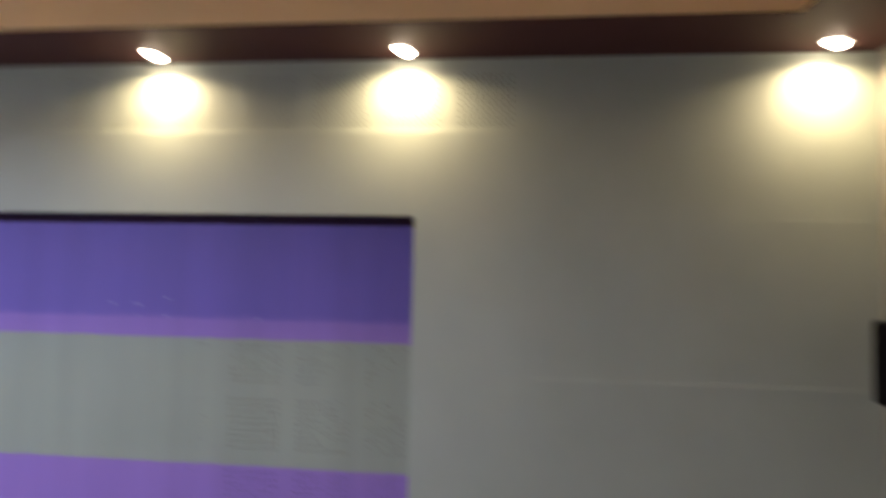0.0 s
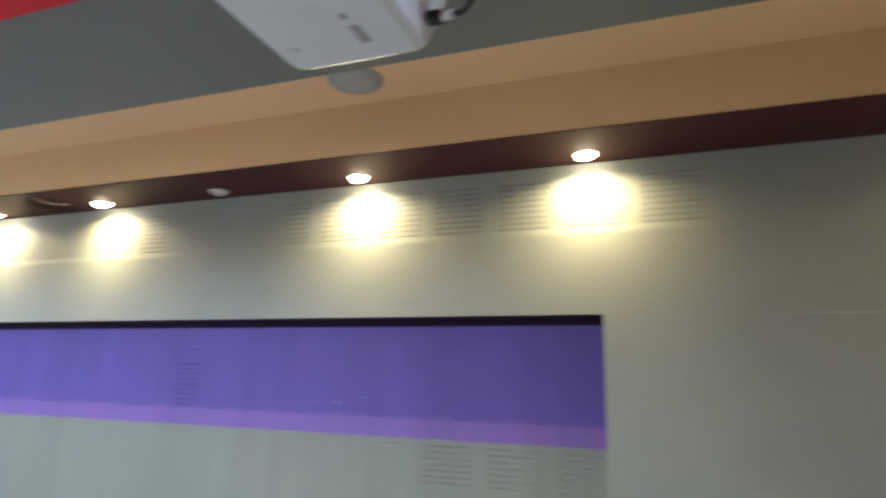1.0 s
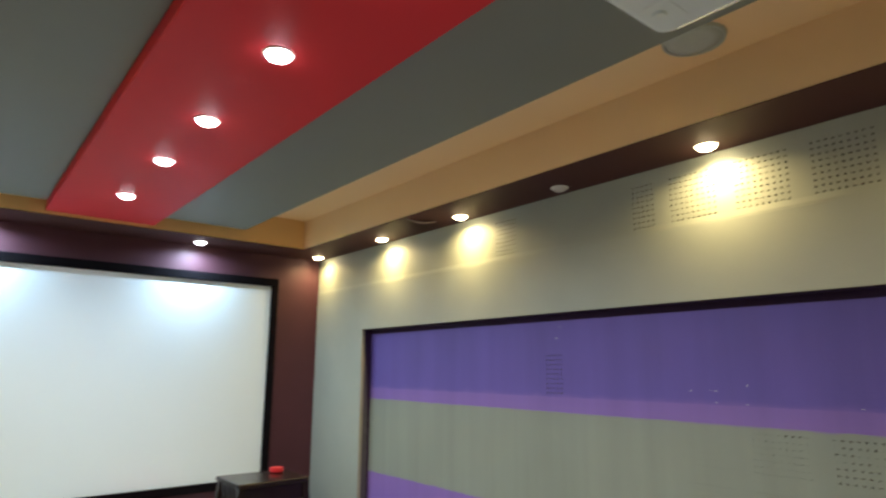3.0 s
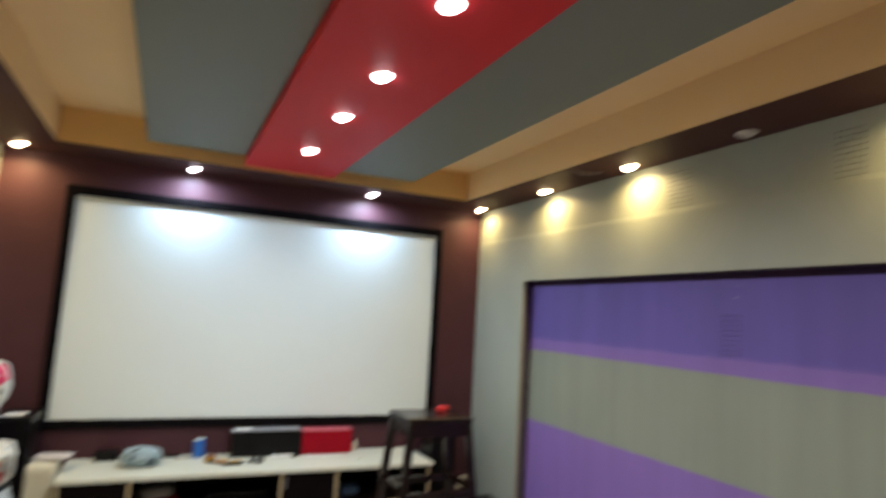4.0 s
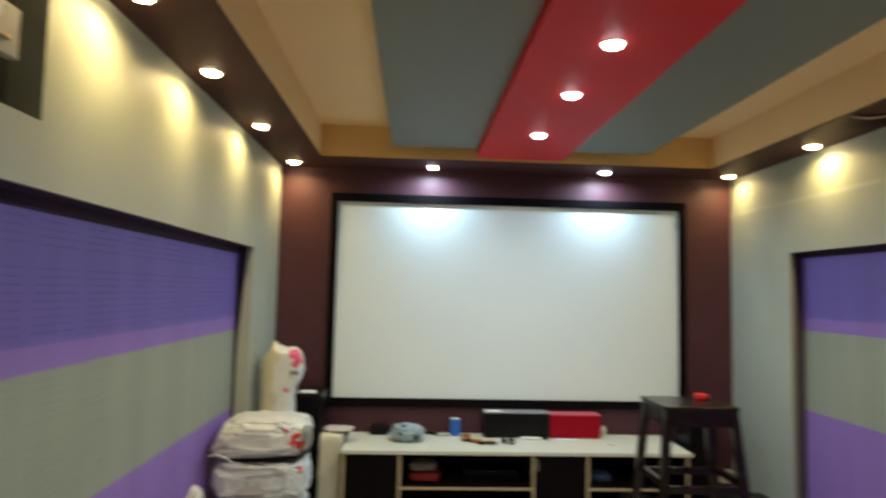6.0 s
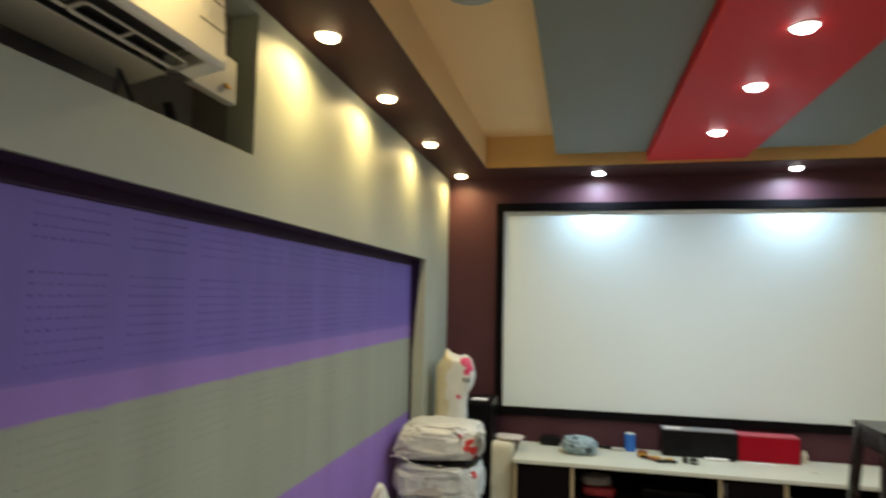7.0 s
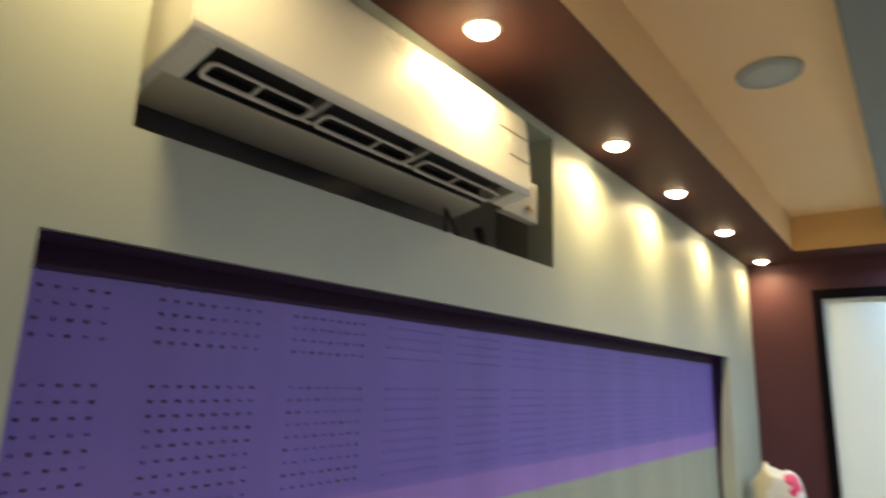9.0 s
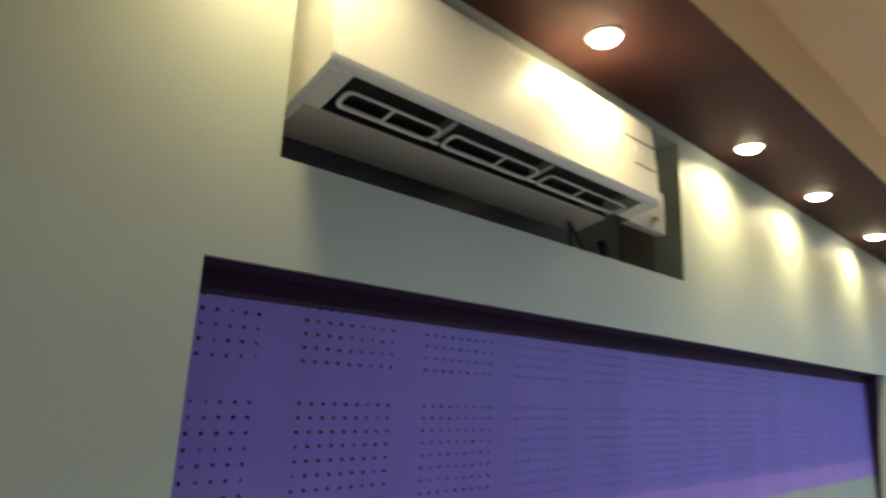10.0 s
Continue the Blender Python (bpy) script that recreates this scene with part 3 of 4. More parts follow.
# ---- air conditioner in its opening ----
def air_conditioner():
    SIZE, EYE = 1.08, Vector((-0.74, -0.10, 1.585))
    t = thing("air_conditioner", (-1.70, 0.70, 1.935), "white split air conditioner with open louvres, set in a wall opening", "air conditioner")

    def run(profile, y0, y1, soft=0.0, segs=2):
        """A profile of (x, z) drawn along y."""
        b = bmesh.new()
        lo = [b.verts.new((x, y0, z)) for x, z in profile]
        hi = [b.verts.new((x, y1, z)) for x, z in profile]
        b.faces.new(lo)
        b.faces.new(hi[::-1])
        n = len(profile)
        for k in range(n):
            b.faces.new((lo[k], lo[(k + 1) % n], hi[(k + 1) % n], hi[k]))
        bmesh.ops.recalc_face_normals(b, faces=b.faces)
        if soft:
            bmesh.ops.bevel(b, geom=b.edges[:], offset=soft, segments=segs, profile=0.5, affect="EDGES", clamp_overlap=True)
        return b

    # the underside runs back from the front edge, rising a little; the air slot is cut into it
    ax, az, ux, uz = -1.385, 2.007, -0.975, -0.220

    def at(s, lift=0.0):
        return (ax + s * ux + lift * uz, az + s * uz - lift * ux)

    Y0, Y1, YS = 0.240, 1.068, 1.018
    front = [at(0.013), at(0.009, 0.002), (-1.3925, 2.016), (-1.3975, 2.090), (-1.4035, 2.165), (-1.4085, 2.191), (-1.420, 2.205), (-1.450, 2.216), (-1.520, 2.232)]
    part("side_panel", run([*front, (-1.5365, 2.234), (-1.5365, 1.973)], Y0, 0.2500, 0.0015), ACWHITE, t)
    part("side_panel", run([(-1.5370, 2.234), (-1.69, 2.240), (-1.69, 1.985), (-1.59, 1.966), (-1.560, 1.964), (-1.5370, 1.972)], 0.2505, 0.2565, 0.0015), ACWHITE, t)
    part("front_cover", run([*front, (-1.520, 2.060), at(0.0225, 0.030), at(0.0225)], 0.2505, Y1, 0.0015), ACWHITE, t, "glossy white convex front cover")
    part("upper_body", run([(-1.5205, 2.110), (-1.5205, 2.231), (-1.69, 2.238), (-1.69, 2.110)], 0.2570, Y1 - 0.002, 0.002), ACWHITE, t)
    part("underside_tray", run([at(0.1120), at(0.186), (-1.580, 1.964), (-1.592, 1.970), (-1.598, 2.03), at(0.1120, 0.030)], 0.2570, YS - 0.004, 0.002), ACSHADE, t, "cream curved underside with shade in its colour")
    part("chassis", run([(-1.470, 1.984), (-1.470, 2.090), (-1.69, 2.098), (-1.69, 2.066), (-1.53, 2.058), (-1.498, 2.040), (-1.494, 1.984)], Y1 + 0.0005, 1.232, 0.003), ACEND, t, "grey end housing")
    part("end_cheek", run([at(0.0230), at(0.1115), at(0.1115, 0.03), at(0.0230, 0.03)], 0.2505, 0.2840, 0.0015), ACWHITE, t)
    part("end_cheek", run([at(0.0230), at(0.088), at(0.088, 0.028), at(0.0230, 0.028)], YS, Y1 - 0.0005, 0.0015), ACWHITE, t)
    part("cheek_filler", run([at(0.1118), at(0.1545), at(0.1545, 0.03), at(0.1118, 0.03)], 0.2503, 0.2569), ACWHITE, t)
    part("air_slot", run([at(0.010, 0.040), at(0.126, 0.040), at(0.126, 0.046), at(0.010, 0.046)], 0.260, YS - 0.001), DARK, t, "black inside of the air slot")
    part("slot_lip", run([at(0.0232, 0.004), at(0.0232, 0.039), at(0.0245, 0.039), at(0.0245, 0.004)], 0.2845, YS - 0.001), DARK, t, "black inside of the air slot")
    part("slot_lip", run([at(0.1100, 0.003), at(0.1100, 0.039), at(0.1115, 0.039), at(0.1115, 0.003)], 0.2845, YS - 0.005), DARK, t, "black inside of the air slot")

    def bar(s0, s1, y0, y1, lift=0.0, thick=0.004):
        return run([at(s0, lift), at(s1, lift), at(s1, lift + thick), at(s0, lift + thick)], y0, y1, 0.0012)

    def louvre(y0, y1, s0=0.0545, s1=0.0955, front=0.0030, rear=0.0060, ends=0.0055, r=0.013):
        """Louvre frame with rounded corners, a thin front rail and a broader rear rail."""
        def rounded(a0, a1, c0, c1, r):
            pts = []
            for ca, cy, a in ((a1 - r, c1 - r, 0), (a0 + r, c1 - r, 90), (a0 + r, c0 + r, 180), (a1 - r, c0 + r, 270)):
                pts += [(ca + r * math.cos(radians(a + k * 18)), cy + r * math.sin(radians(a + k * 18))) for k in range(6)]
            return pts

        b = bmesh.new()
        loops = []
        for pts, lift in ((rounded(s0, s1, y0, y1, r), 0.002), (rounded(s0 + front, s1 - rear, y0 + ends, y1 - ends, r * 0.7), 0.002),
                          (rounded(s0 + front, s1 - rear, y0 + ends, y1 - ends, r * 0.7), 0.0065), (rounded(s0, s1, y0, y1, r), 0.0065)):
            loops.append([b.verts.new((at(q, lift)[0], y, at(q, lift)[1])) for q, y in pts])
        n = len(loops[0])
        for lo, hi in zip(loops, loops[1:] + loops[:1]):
            for k in range(n):
                b.faces.new((lo[k], lo[(k + 1) % n], hi[(k + 1) % n], hi[k]))
        return b

    for y0, y1, ym in ((0.296, 0.478, 0.380), (0.498, 0.722, 0.628), (0.746, 1.012, 0.862)):
        lv = part("louvre", louvre(y0, y1), ACWHITE, t)
        part("cross_bar", bar(0.0576, 0.0894, ym - 0.003, ym + 0.003, 0.003, 0.003), ACWHITE, lv)
    for y, w in ((0.488, 0.0098), (0.734, 0.0118)):
        part("bracket", bar(0.036, 0.088, y - 0.005, y + 0.006, 0.010, 0.016), ACGREY, t)
        part("link_bar", bar(0.0880, 0.0955, y - w, y + w, 0.003), ACWHITE, t)
    # trim lines, badge, clips and plug
    def skin(z):
        return -1.3925 - 0.0725 * (z - 2.016)

    for z, y0 in ((2.136, 0.942), (2.079, 0.980)):
        part("trim_line", box(skin(z) - 0.002, skin(z) + 0.0006, y0, 1.062, z, z + 0.003), DARK, t)
    for y0, y1, z0, z1 in ((0.982, 1.002, 2.100, 2.122), (1.005, 1.018, 2.095, 2.114)):
        part("badge", box(skin(z1) - 0.002, skin(z0) + 0.0012, y0, y1, z0, z1, 0.0006), WHITE, t, "small white badge plate")
    for z in (2.138, 2.094, 2.076, 2.048, 2.022):
        part("clip", box(skin(z) - 0.012, skin(z) - 0.002, 1.0685, 1.0760, z, z + (0.015 if z == 2.094 else 0.006), 0.002), CHROME, t, "bright steel clip")
    # comb of fixed vanes behind the louvres
    for k in range(24):
        y = 0.300 + 0.0300 * k
        part("vane", bar(0.030, 0.050, y, y + 0.0025, 0.022, 0.012), VANE, t)
    part("plug", box(-1.4695, -1.463, 1.180, 1.198, 2.012, 2.022, 0.002), YELLOW, t, "small amber plug")
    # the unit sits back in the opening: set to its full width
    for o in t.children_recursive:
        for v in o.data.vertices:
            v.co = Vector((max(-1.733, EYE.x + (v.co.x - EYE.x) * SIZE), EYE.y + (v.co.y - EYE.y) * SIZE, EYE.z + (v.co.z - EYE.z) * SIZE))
    # hanger wires and pipe below the unit
    part("hanger", tube([(-1.610, 1.030, 1.998), (-1.548, 0.955, 1.9125)], 0.004), DARK, t)
    part("hanger", tube([(-1.610, 1.030, 1.998), (-1.548, 1.008, 1.9125)], 0.004), DARK, t)
    part("pipe", tube(curve_points([(-1.70, 1.30, 2.020), (-1.69, 1.31, 1.97), (-1.69, 1.32, 1.9135)], 6), 0.013), DARK, t, "black insulated pipe")


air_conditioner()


def moved(bm, m):
    """The bmesh, put at a pose."""
    bmesh.ops.transform(bm, matrix=m, verts=bm.verts)
    return bm


# ---- projector on its ceiling mount ----
def projector():
    x0, x1, y0, y1, z0, z1 = -0.034, 0.286, 0.176, 0.421, 2.098, 2.190
    t = thing("projector", (0.13, 0.29, z0), "white ceiling-mounted video projector with plugged-in black cables", "projector")

    def outline(grow):
        """Plan of the case: wide soft corners in front, the long sides a little bowed."""
        pts = []
        for cx, cy, r, a0 in ((x1, y1, 0.028, 0), (x0, y1, 0.050, 90), (x0, y0, 0.014, 180), (x1, y0, 0.014, 270)):
            sx, sy = (1 if cx == x1 else -1), (1 if cy == y1 else -1)
            for k in range(7):
                a = radians(a0 + 15 * k)
                pts.append((cx - sx * r + (r + grow) * math.cos(a), cy - sy * r + (r + grow) * math.sin(a)))
        return [(x, y + (0.006 * (1 - ((x - 0.126) / 0.16) ** 2) if y > 0.3 else 0)) for x, y in pts]

    b = bmesh.new()
    rings = [[b.verts.new((x, y, z)) for x, y in outline(g)] for g, z in ((-0.014, z0), (-0.006, z0 + 0.002), (-0.001, z0 + 0.007), (0.0, z0 + 0.014), (0.0, z1 - 0.012), (-0.008, z1 - 0.002), (-0.016, z1))]
    n = len(rings[0])
    for lo, hi in zip(rings, rings[1:]):
        for k in range(n):
            b.faces.new((lo[k], lo[(k + 1) % n], hi[(k + 1) % n], hi[k]))
    b.faces.new(rings[0][::-1])
    b.faces.new(rings[-1])
    part("body", b, PROJ, t)
    # silver band let into one long side and the front corner
    b = bmesh.new()
    arc = [(x1 - 0.0135 + 0.014 * math.sin(radians(a)), z0 + 0.0125 - 0.014 * math.cos(radians(a))) for a in range(0, 95, 10)]
    ends = [[b.verts.new((x, y, z)) for x, z in [*arc, (x1 - 0.0135, z0 + 0.0125)]] for y in (y0 + 0.045, y1 - 0.034)]
    for k in range(len(ends[0])):
        j = (k + 1) % len(ends[0])
        b.faces.new((ends[0][k], ends[0][j], ends[1][j], ends[1][k]))
    part("trim", b, CHROME, t, "bright silver trim line", smooth=True)
    part("corner_trim", lathe([(0.010 * math.sin(radians(a)) + 0.0001, -0.010 * math.cos(radians(a))) for a in range(0, 181, 15)], 20, (x0 + 0.016, y1 - 0.026, z0 + 0.009), cap=False), CHROME, t, "bright silver corner button", smooth=True)
    part("lens", moved(lathe([(0.030, 0), (0.030, 0.014), (0.024, 0.016), (0.02, 0.010)], 24), pose(0.05, y1 + 0.002, z0 + 0.045, -90)), GLOSSBLACK, t)
    # feet, slots and screw marks underneath
    for x, y in ((0.035, 0.365), (0.215, 0.385)):
        part("foot", lathe([(0.011, 0), (0.012, -0.003), (0.010, -0.006)], 16, (x, y, z0 + 0.0005)), PROJ, t)
    part("slot", box(0.178, 0.228, 0.244, 0.262, z0 - 0.0008, z0 + 0.002, 0.0005), ACGREY, t, "recessed grey slot")
    part("slot", box(0.146, 0.160, 0.252, 0.262, z0 - 0.0008, z0 + 0.002, 0.0005), ACGREY, t, "recessed grey slot")
    part("lamp_cover", box(0.185, 0.250, 0.355, 0.395, z0 - 0.0010, z0 + 0.002, 0.0008), PROJ, t)
    # rear panel with sockets and plugs
    b = bmesh.new()
    wedge = [[b.verts.new((x, y0 + y, z)) for y, z in ((0.004, z0 + 0.004), (-0.005, z0 + 0.006), (-0.040, z1 - 0.014), (-0.040, z1 - 0.004), (0.004, z1 - 0.004))] for x in (x0 + 0.020, x1 - 0.007)]
    for k in range(5):
        b.faces.new((wedge[0][k], wedge[0][(k + 1) % 5], wedge[1][(k + 1) % 5], wedge[1][k]))
    b.faces.new(wedge[0][::-1])
    b.faces.new(wedge[1])
    bmesh.ops.recalc_face_normals(b, faces=b.faces)
    bmesh.ops.bevel(b, geom=b.edges[:], offset=0.002, segments=2, affect="EDGES", clamp_overlap=True)
    panel = part("rear_panel", b, PORTS, t, "pale blue-white sloping socket panel")

    def port(x, w, h, rise, mat, label=""):
        """Socket set square into the sloping panel, rise up from its lower edge."""
        lean = pose(x, y0 - 0.005 - 0.485 * rise, z0 + 0.006 + rise, -25.9)
        part("socket", moved(box(-w / 2, w / 2, -0.004, 0.002, -h / 2, h / 2, 0.001), lean), mat, panel, label)

    for x in (0.085, 0.140):
        port(x, 0.034, 0.013, 0.030, VGA, "blue video socket")
    for x, w in ((0.030, 0.012), (0.052, 0.012), (0.180, 0.012)):
        port(x, w, 0.012, 0.030, DARK)
    for x in (0.040, 0.075, 0.110):
        port(x, 0.016, 0.008, 0.055, DARK)
    for x, z in ((0.205, z0 + 0.058), (0.247, z0 + 0.034)):
        yp = y0 - 0.004 - 0.485 * (z - z0 - 0.006)
        plug = part("plug", box(x - 0.012, x + 0.012, yp - 0.026, yp - 0.001, z - 0.009, z + 0.009, 0.004), DARK, t, "black moulded plug")
        part("collar", tube([(x, yp - 0.026, z), (x, yp - 0.044, z + 0.002)], 0.0080), PAPER, plug, "white cable tag")
        part("cable", tube(curve_points([(x, yp - 0.042, z), (x + 0.004, yp - 0.066, z + 0.010), (x + 0.016, yp - 0.085, z + 0.07), (x + 0.012, yp - 0.075, z + 0.15), (x + 0.010, y0 - 0.060, ZR + 0.044)], 8), 0.0048), DARK, t, "black cable")
    # mount
    part("mount_plate", box(0.07, 0.19, 0.23, 0.35, z1 + 0.0005, z1 + 0.006, 0.001), WHITE, t)
    part("mount_pole", lathe([(0.016, 0), (0.016, ZR - z1 - 0.0125)], 20, (0.13, 0.29, z1 + 0.0065)), WHITE, t)
    part("mount_flange", lathe([(0.045, 0), (0.045, 0.0055)], 28, (0.13, 0.29, ZR - 0.0058)), WHITE, t)


projector()


# ---- round in-ceiling speakers ----
for x, y in ((-1.005, 1.838), (1.058, 0.748)):
    t = thing("ceiling_speaker", (x, y, ZT), "round pale grey in-ceiling speaker with a fine grille", "ceiling speaker", "in-ceiling speakers")
    part("grille", lathe([(0.082, -0.003), (0.080, -0.010), (0.05, -0.0115), (0.01, -0.012)], 44, (x, y, ZT - 0.0005)), GRILLE, t, smooth=True)
    part("rim", lathe([(0.083, 0.0), (0.0835, -0.011), (0.090, -0.011), (0.093, 0.0)], 44, (x, y, ZT - 0.0005), cap=False), GRILLE, t, smooth=True)

# ---- surround speaker on the plain wall ----
t = thing("wall_speaker", (1.30, YB, 1.25), "small black surround speaker fixed to the wall", "speaker")
part("cabinet", box(1.21, 1.390, YB + 0.012, YB + 0.103, 1.250, 1.492, 0.006), GLOSSBLACK, t)
part("grille", box(1.216, 1.384, YB + 0.1035, YB + 0.110, 1.258, 1.484, 0.003), VELVET, t)
part("bracket", box(1.27, 1.34, YB + 0.0005, YB + 0.0115, 1.34, 1.43), DARK, t)

# ---- television cabinet ----
CT, CY0, CY1 = 0.610, 3.530, 3.990
cab = thing("tv_cabinet", (0, 3.76, 0), "low cabinet with cream top and dark shelves under the screen", "cabinet")
part("worktop", box(-1.030, 1.030, CY0, CY1, CT - 0.022, CT, 0.002), LAMINATE, cab, "cream laminate top")
part("back_panel", box(-1.015, 1.015, CY1 - 0.012, CY1 - 0.002, 0.05, CT - 0.023), CABDARK, cab)
part("plinth", box(-1.00, 1.00, CY0 + 0.04, CY1 - 0.013, 0.0, 0.06), CABDARK, cab)
part("bottom", box(-1.018, 1.018, CY0 + 0.012, CY1 - 0.013, 0.0605, 0.080), CABDARK, cab)
for x in (-1.018, -0.695, 0.085, 0.407, 1.003):
    up = part("upright", box(x - 0.008, x + 0.008, CY0 + 0.016, CY1 - 0.013, 0.0805, CT - 0.0225), CABDARK, cab)
    part("edge_strip", box(x - 0.0085, x + 0.0085, CY0 + 0.012, CY0 + 0.0155, 0.0805, CT - 0.0225, 0.0006), LIPPING, up, "pale beech edge strip")
for x0, x1 in ((-1.008, -0.705), (0.095, 0.397)):
    door = part("door", box(x0, x1, CY0 + 0.020, CY0 + 0.034, 0.083, CT - 0.026, 0.0015), CABDOOR, cab, "dark wood-grain cabinet door")
    if x0 > 0:
        part("handle", box(x0 + 0.012, x0 + 0.018, CY0 + 0.010, CY0 + 0.0195, CT - 0.115, CT - 0.045, 0.002), STEEL, door, "slim steel handle")
for x0, x1 in ((-0.6865, 0.0765), (0.4155, 0.9945)):
    sh = part("shelf", box(x0, x1, CY0 + 0.026, CY1 - 0.013, 0.385, 0.400), CABDARK, cab)
    part("edge_strip", box(x0, x1, CY0 + 0.022, CY0 + 0.0255, 0.3845, 0.4005, 0.0006), LIPPING, sh, "pale beech edge strip")


def blob(at, size, seed, bumpy=0.10, freq=3.0, subdiv=4, flat=0.35, square=0.5, crease=0.0):
    """Soft filled shape: a rounded box, creased and sagging, resting on at.z."""
    b = bmesh.new()
    bmesh.ops.create_icosphere(b, subdivisions=subdiv, radius=1)
    off = Vector((seed * 7.3, seed * 3.1, seed * 5.7))
    # folds keep their true size on long shapes
    grow = Vector([c / max(size[0], size[1]) for c in size]) if size[2] > 2 * size[0] else Vector((1, 1, 1))
    for v in b.verts:
        p = v.co.copy()
        m = max(abs(p.x), abs(p.y), abs(p.z))
        q = p * (1 - square) + (p / m) * 0.86 * square
        g = Vector((p.x * grow.x, p.y * grow.y, p.z * grow.z))
        n = noise.noise(g * freq + off)
        ridge = abs(noise.noise(g * freq * 2.3 + off * 2)) * -1
        fine = abs(noise.noise(g * freq * 4.7 + off * 3)) * -1
        q *= 1 + bumpy * n + bumpy * 0.8 * (ridge + 0.2) + crease * (fine + 0.2)
        q.z = max(q.z, -1 + flat * 0.5)
        v.co = q
    lo, hi = [Vector([f(v.co[i] for v in b.verts) for i in range(3)]) for f in (min, max)]
    for v in b.verts:
        u = [(v.co[i] - lo[i]) / (hi[i] - lo[i]) for i in range(3)]
        v.co = Vector((at[0] + (u[0] - 0.5) * size[0], at[1] + (u[1] - 0.5) * size[1], at[2] + u[2] * size[2]))
    return b


# things on the cabinet
Z = CT + 0.0006
cloth = tagged(part("cloth", blob((-0.655, 3.775, Z), (0.215, 0.16, 0.105), 3, 0.16, 3.6, 5, 0.4, 0.25), sack_material("patched_cloth", [((x, y, z), 0.022, (0.02, 0.035, 0.045)) for x, y, z in ((-0.70, 3.70, 0.67), (-0.63, 3.70, 0.70), (-0.60, 3.72, 0.64), (-0.68, 3.74, 0.715))], (0.24, 0.33, 0.36)), smooth=True), "crumpled grey-blue cloth with dark patches rolled up on the cabinet top", "cloth")
can = thing("can", (-0.350, 3.925, Z), "small bright blue cylindrical can standing on the cabinet", "can")
part("body", lathe([(0.028, 0), (0.032, 0.003), (0.0325, 0.098), (0.030, 0.102)], 32, (-0.350, 3.925, Z)), BLUE, can, smooth=False)
part("rim", lathe([(0.030, 0), (0.031, 0.003), (0.028, 0.004)], 32, (-0.350, 3.925, Z + 0.1022)), MINT, can)
tagged(part("black_box", box(-0.895, -0.775, 3.90, 3.975, Z, Z + 0.055, 0.006), GLOSSBLACK), "small black box beside the cloth bundle", "box")
br = thing("hand_brush", (-0.47, 3.91, Z), "flat grey hand brush lying on the cabinet", "brush")
part("handle", tube([(-0.56, 3.945, Z + 0.010), (-0.50, 3.925, Z + 0.012), (-0.46, 3.91, Z + 0.010)], [0.007, 0.009, 0.008]), GLOSSBLACK, br)
part("bristles", box(-0.465, -0.385, 3.885, 3.925, Z, Z + 0.016, 0.003), ACGREY, br)


def tool(x, y, turn, colour, second, label, name):
    """Small gripped hand tool lying flat."""
    t = thing(name, (x, y, Z), label, "tool")
    m = pose(x, y, Z + 0.011, 0, 0, turn)
    for s, grip in ((-1, colour), (1, second)):
        pts = [m @ Vector(p) for p in ((-0.065, s * 0.020, 0), (-0.04, s * 0.021, 0.001), (-0.012, s * 0.010, 0.002), (0.004, s * 0.003, 0.002))]
        part("grip", tube(curve_points(pts, 5), 0.0085), grip, t)
    part("jaw", moved(box(0.0, 0.042, -0.008, 0.008, -0.007, 0.007, 0.003), m), GLOSSBLACK, t)


tool(-0.262, 3.745, 160, YELLOW, RUST, "yellow handled pliers lying on the cabinet", "pliers")
tool(-0.185, 3.690, 200, YELLOW, GLOSSBLACK, "yellow and black hand tool lying on the cabinet", "pliers")
tape = thing("tape_measure", (-0.285, 3.77, Z), "orange-brown tape measure lying on the cabinet", "tape measure")
part("case", box(-0.320, -0.262, 3.765, 3.800, Z, Z + 0.042, 0.012, 3), RUST, tape)
part("belt_clip", box(-0.315, -0.270, 3.7615, 3.7648, Z + 0.008, Z + 0.030, 0.001), YELLOW, tape)
clip = thing("cable_plugs", (-0.035, 3.72, Z), "pair of small black and steel plugs on the cabinet", "plugs")
part("plug", box(-0.075, -0.050, 3.71, 3.745, Z, Z + 0.030, 0.006), GLOSSBLACK, clip)
part("plug", box(-0.040, 0.002, 3.695, 3.73, Z, Z + 0.032, 0.009), GLOSSBLACK, clip)
part("ring", moved(lathe([(0.009, 0), (0.009, 0.004), (0.005, 0.0045)], 18), pose(-0.02, 3.695, Z + 0.016, 90)), STEEL, clip)

spk = thing("black_case", (0.04, 3.91, Z), "long black case with a grey top on the cabinet", "case")
part("body", box(-0.170, 0.252, 3.862, 3.975, Z, Z + 0.152, 0.004), GLOSSBLACK, spk)
part("top", box(-0.168, 0.250, 3.864, 3.973, Z + 0.1525, Z + 0.158, 0.0015), GREYTOP, spk, "grey top")
tagged(part("paper_slip", box(-0.150, -0.055, 3.880, 3.930, Z + 0.1586, Z + 0.1606), PAPER), "white paper slip on the black case", "paper")
rb = thing("red_case", (0.42, 3.91, Z), "bright red box beside the black case", "box")
part("body", box(0.256, 0.582, 3.866, 3.975, Z, Z + 0.143, 0.004), REDBOX, rb)
part("lid", box(0.256, 0.582, 3.866, 3.975, Z + 0.1435, Z + 0.150, 0.0015), LIDSHINE, rb, "red lid, paler with its top highlight in the colour")
tagged(part("remote_control", box(0.060, 0.190, 3.815, 3.845, Z, Z + 0.014, 0.004), PAPER), "white remote control lying before the black case", "remote control")
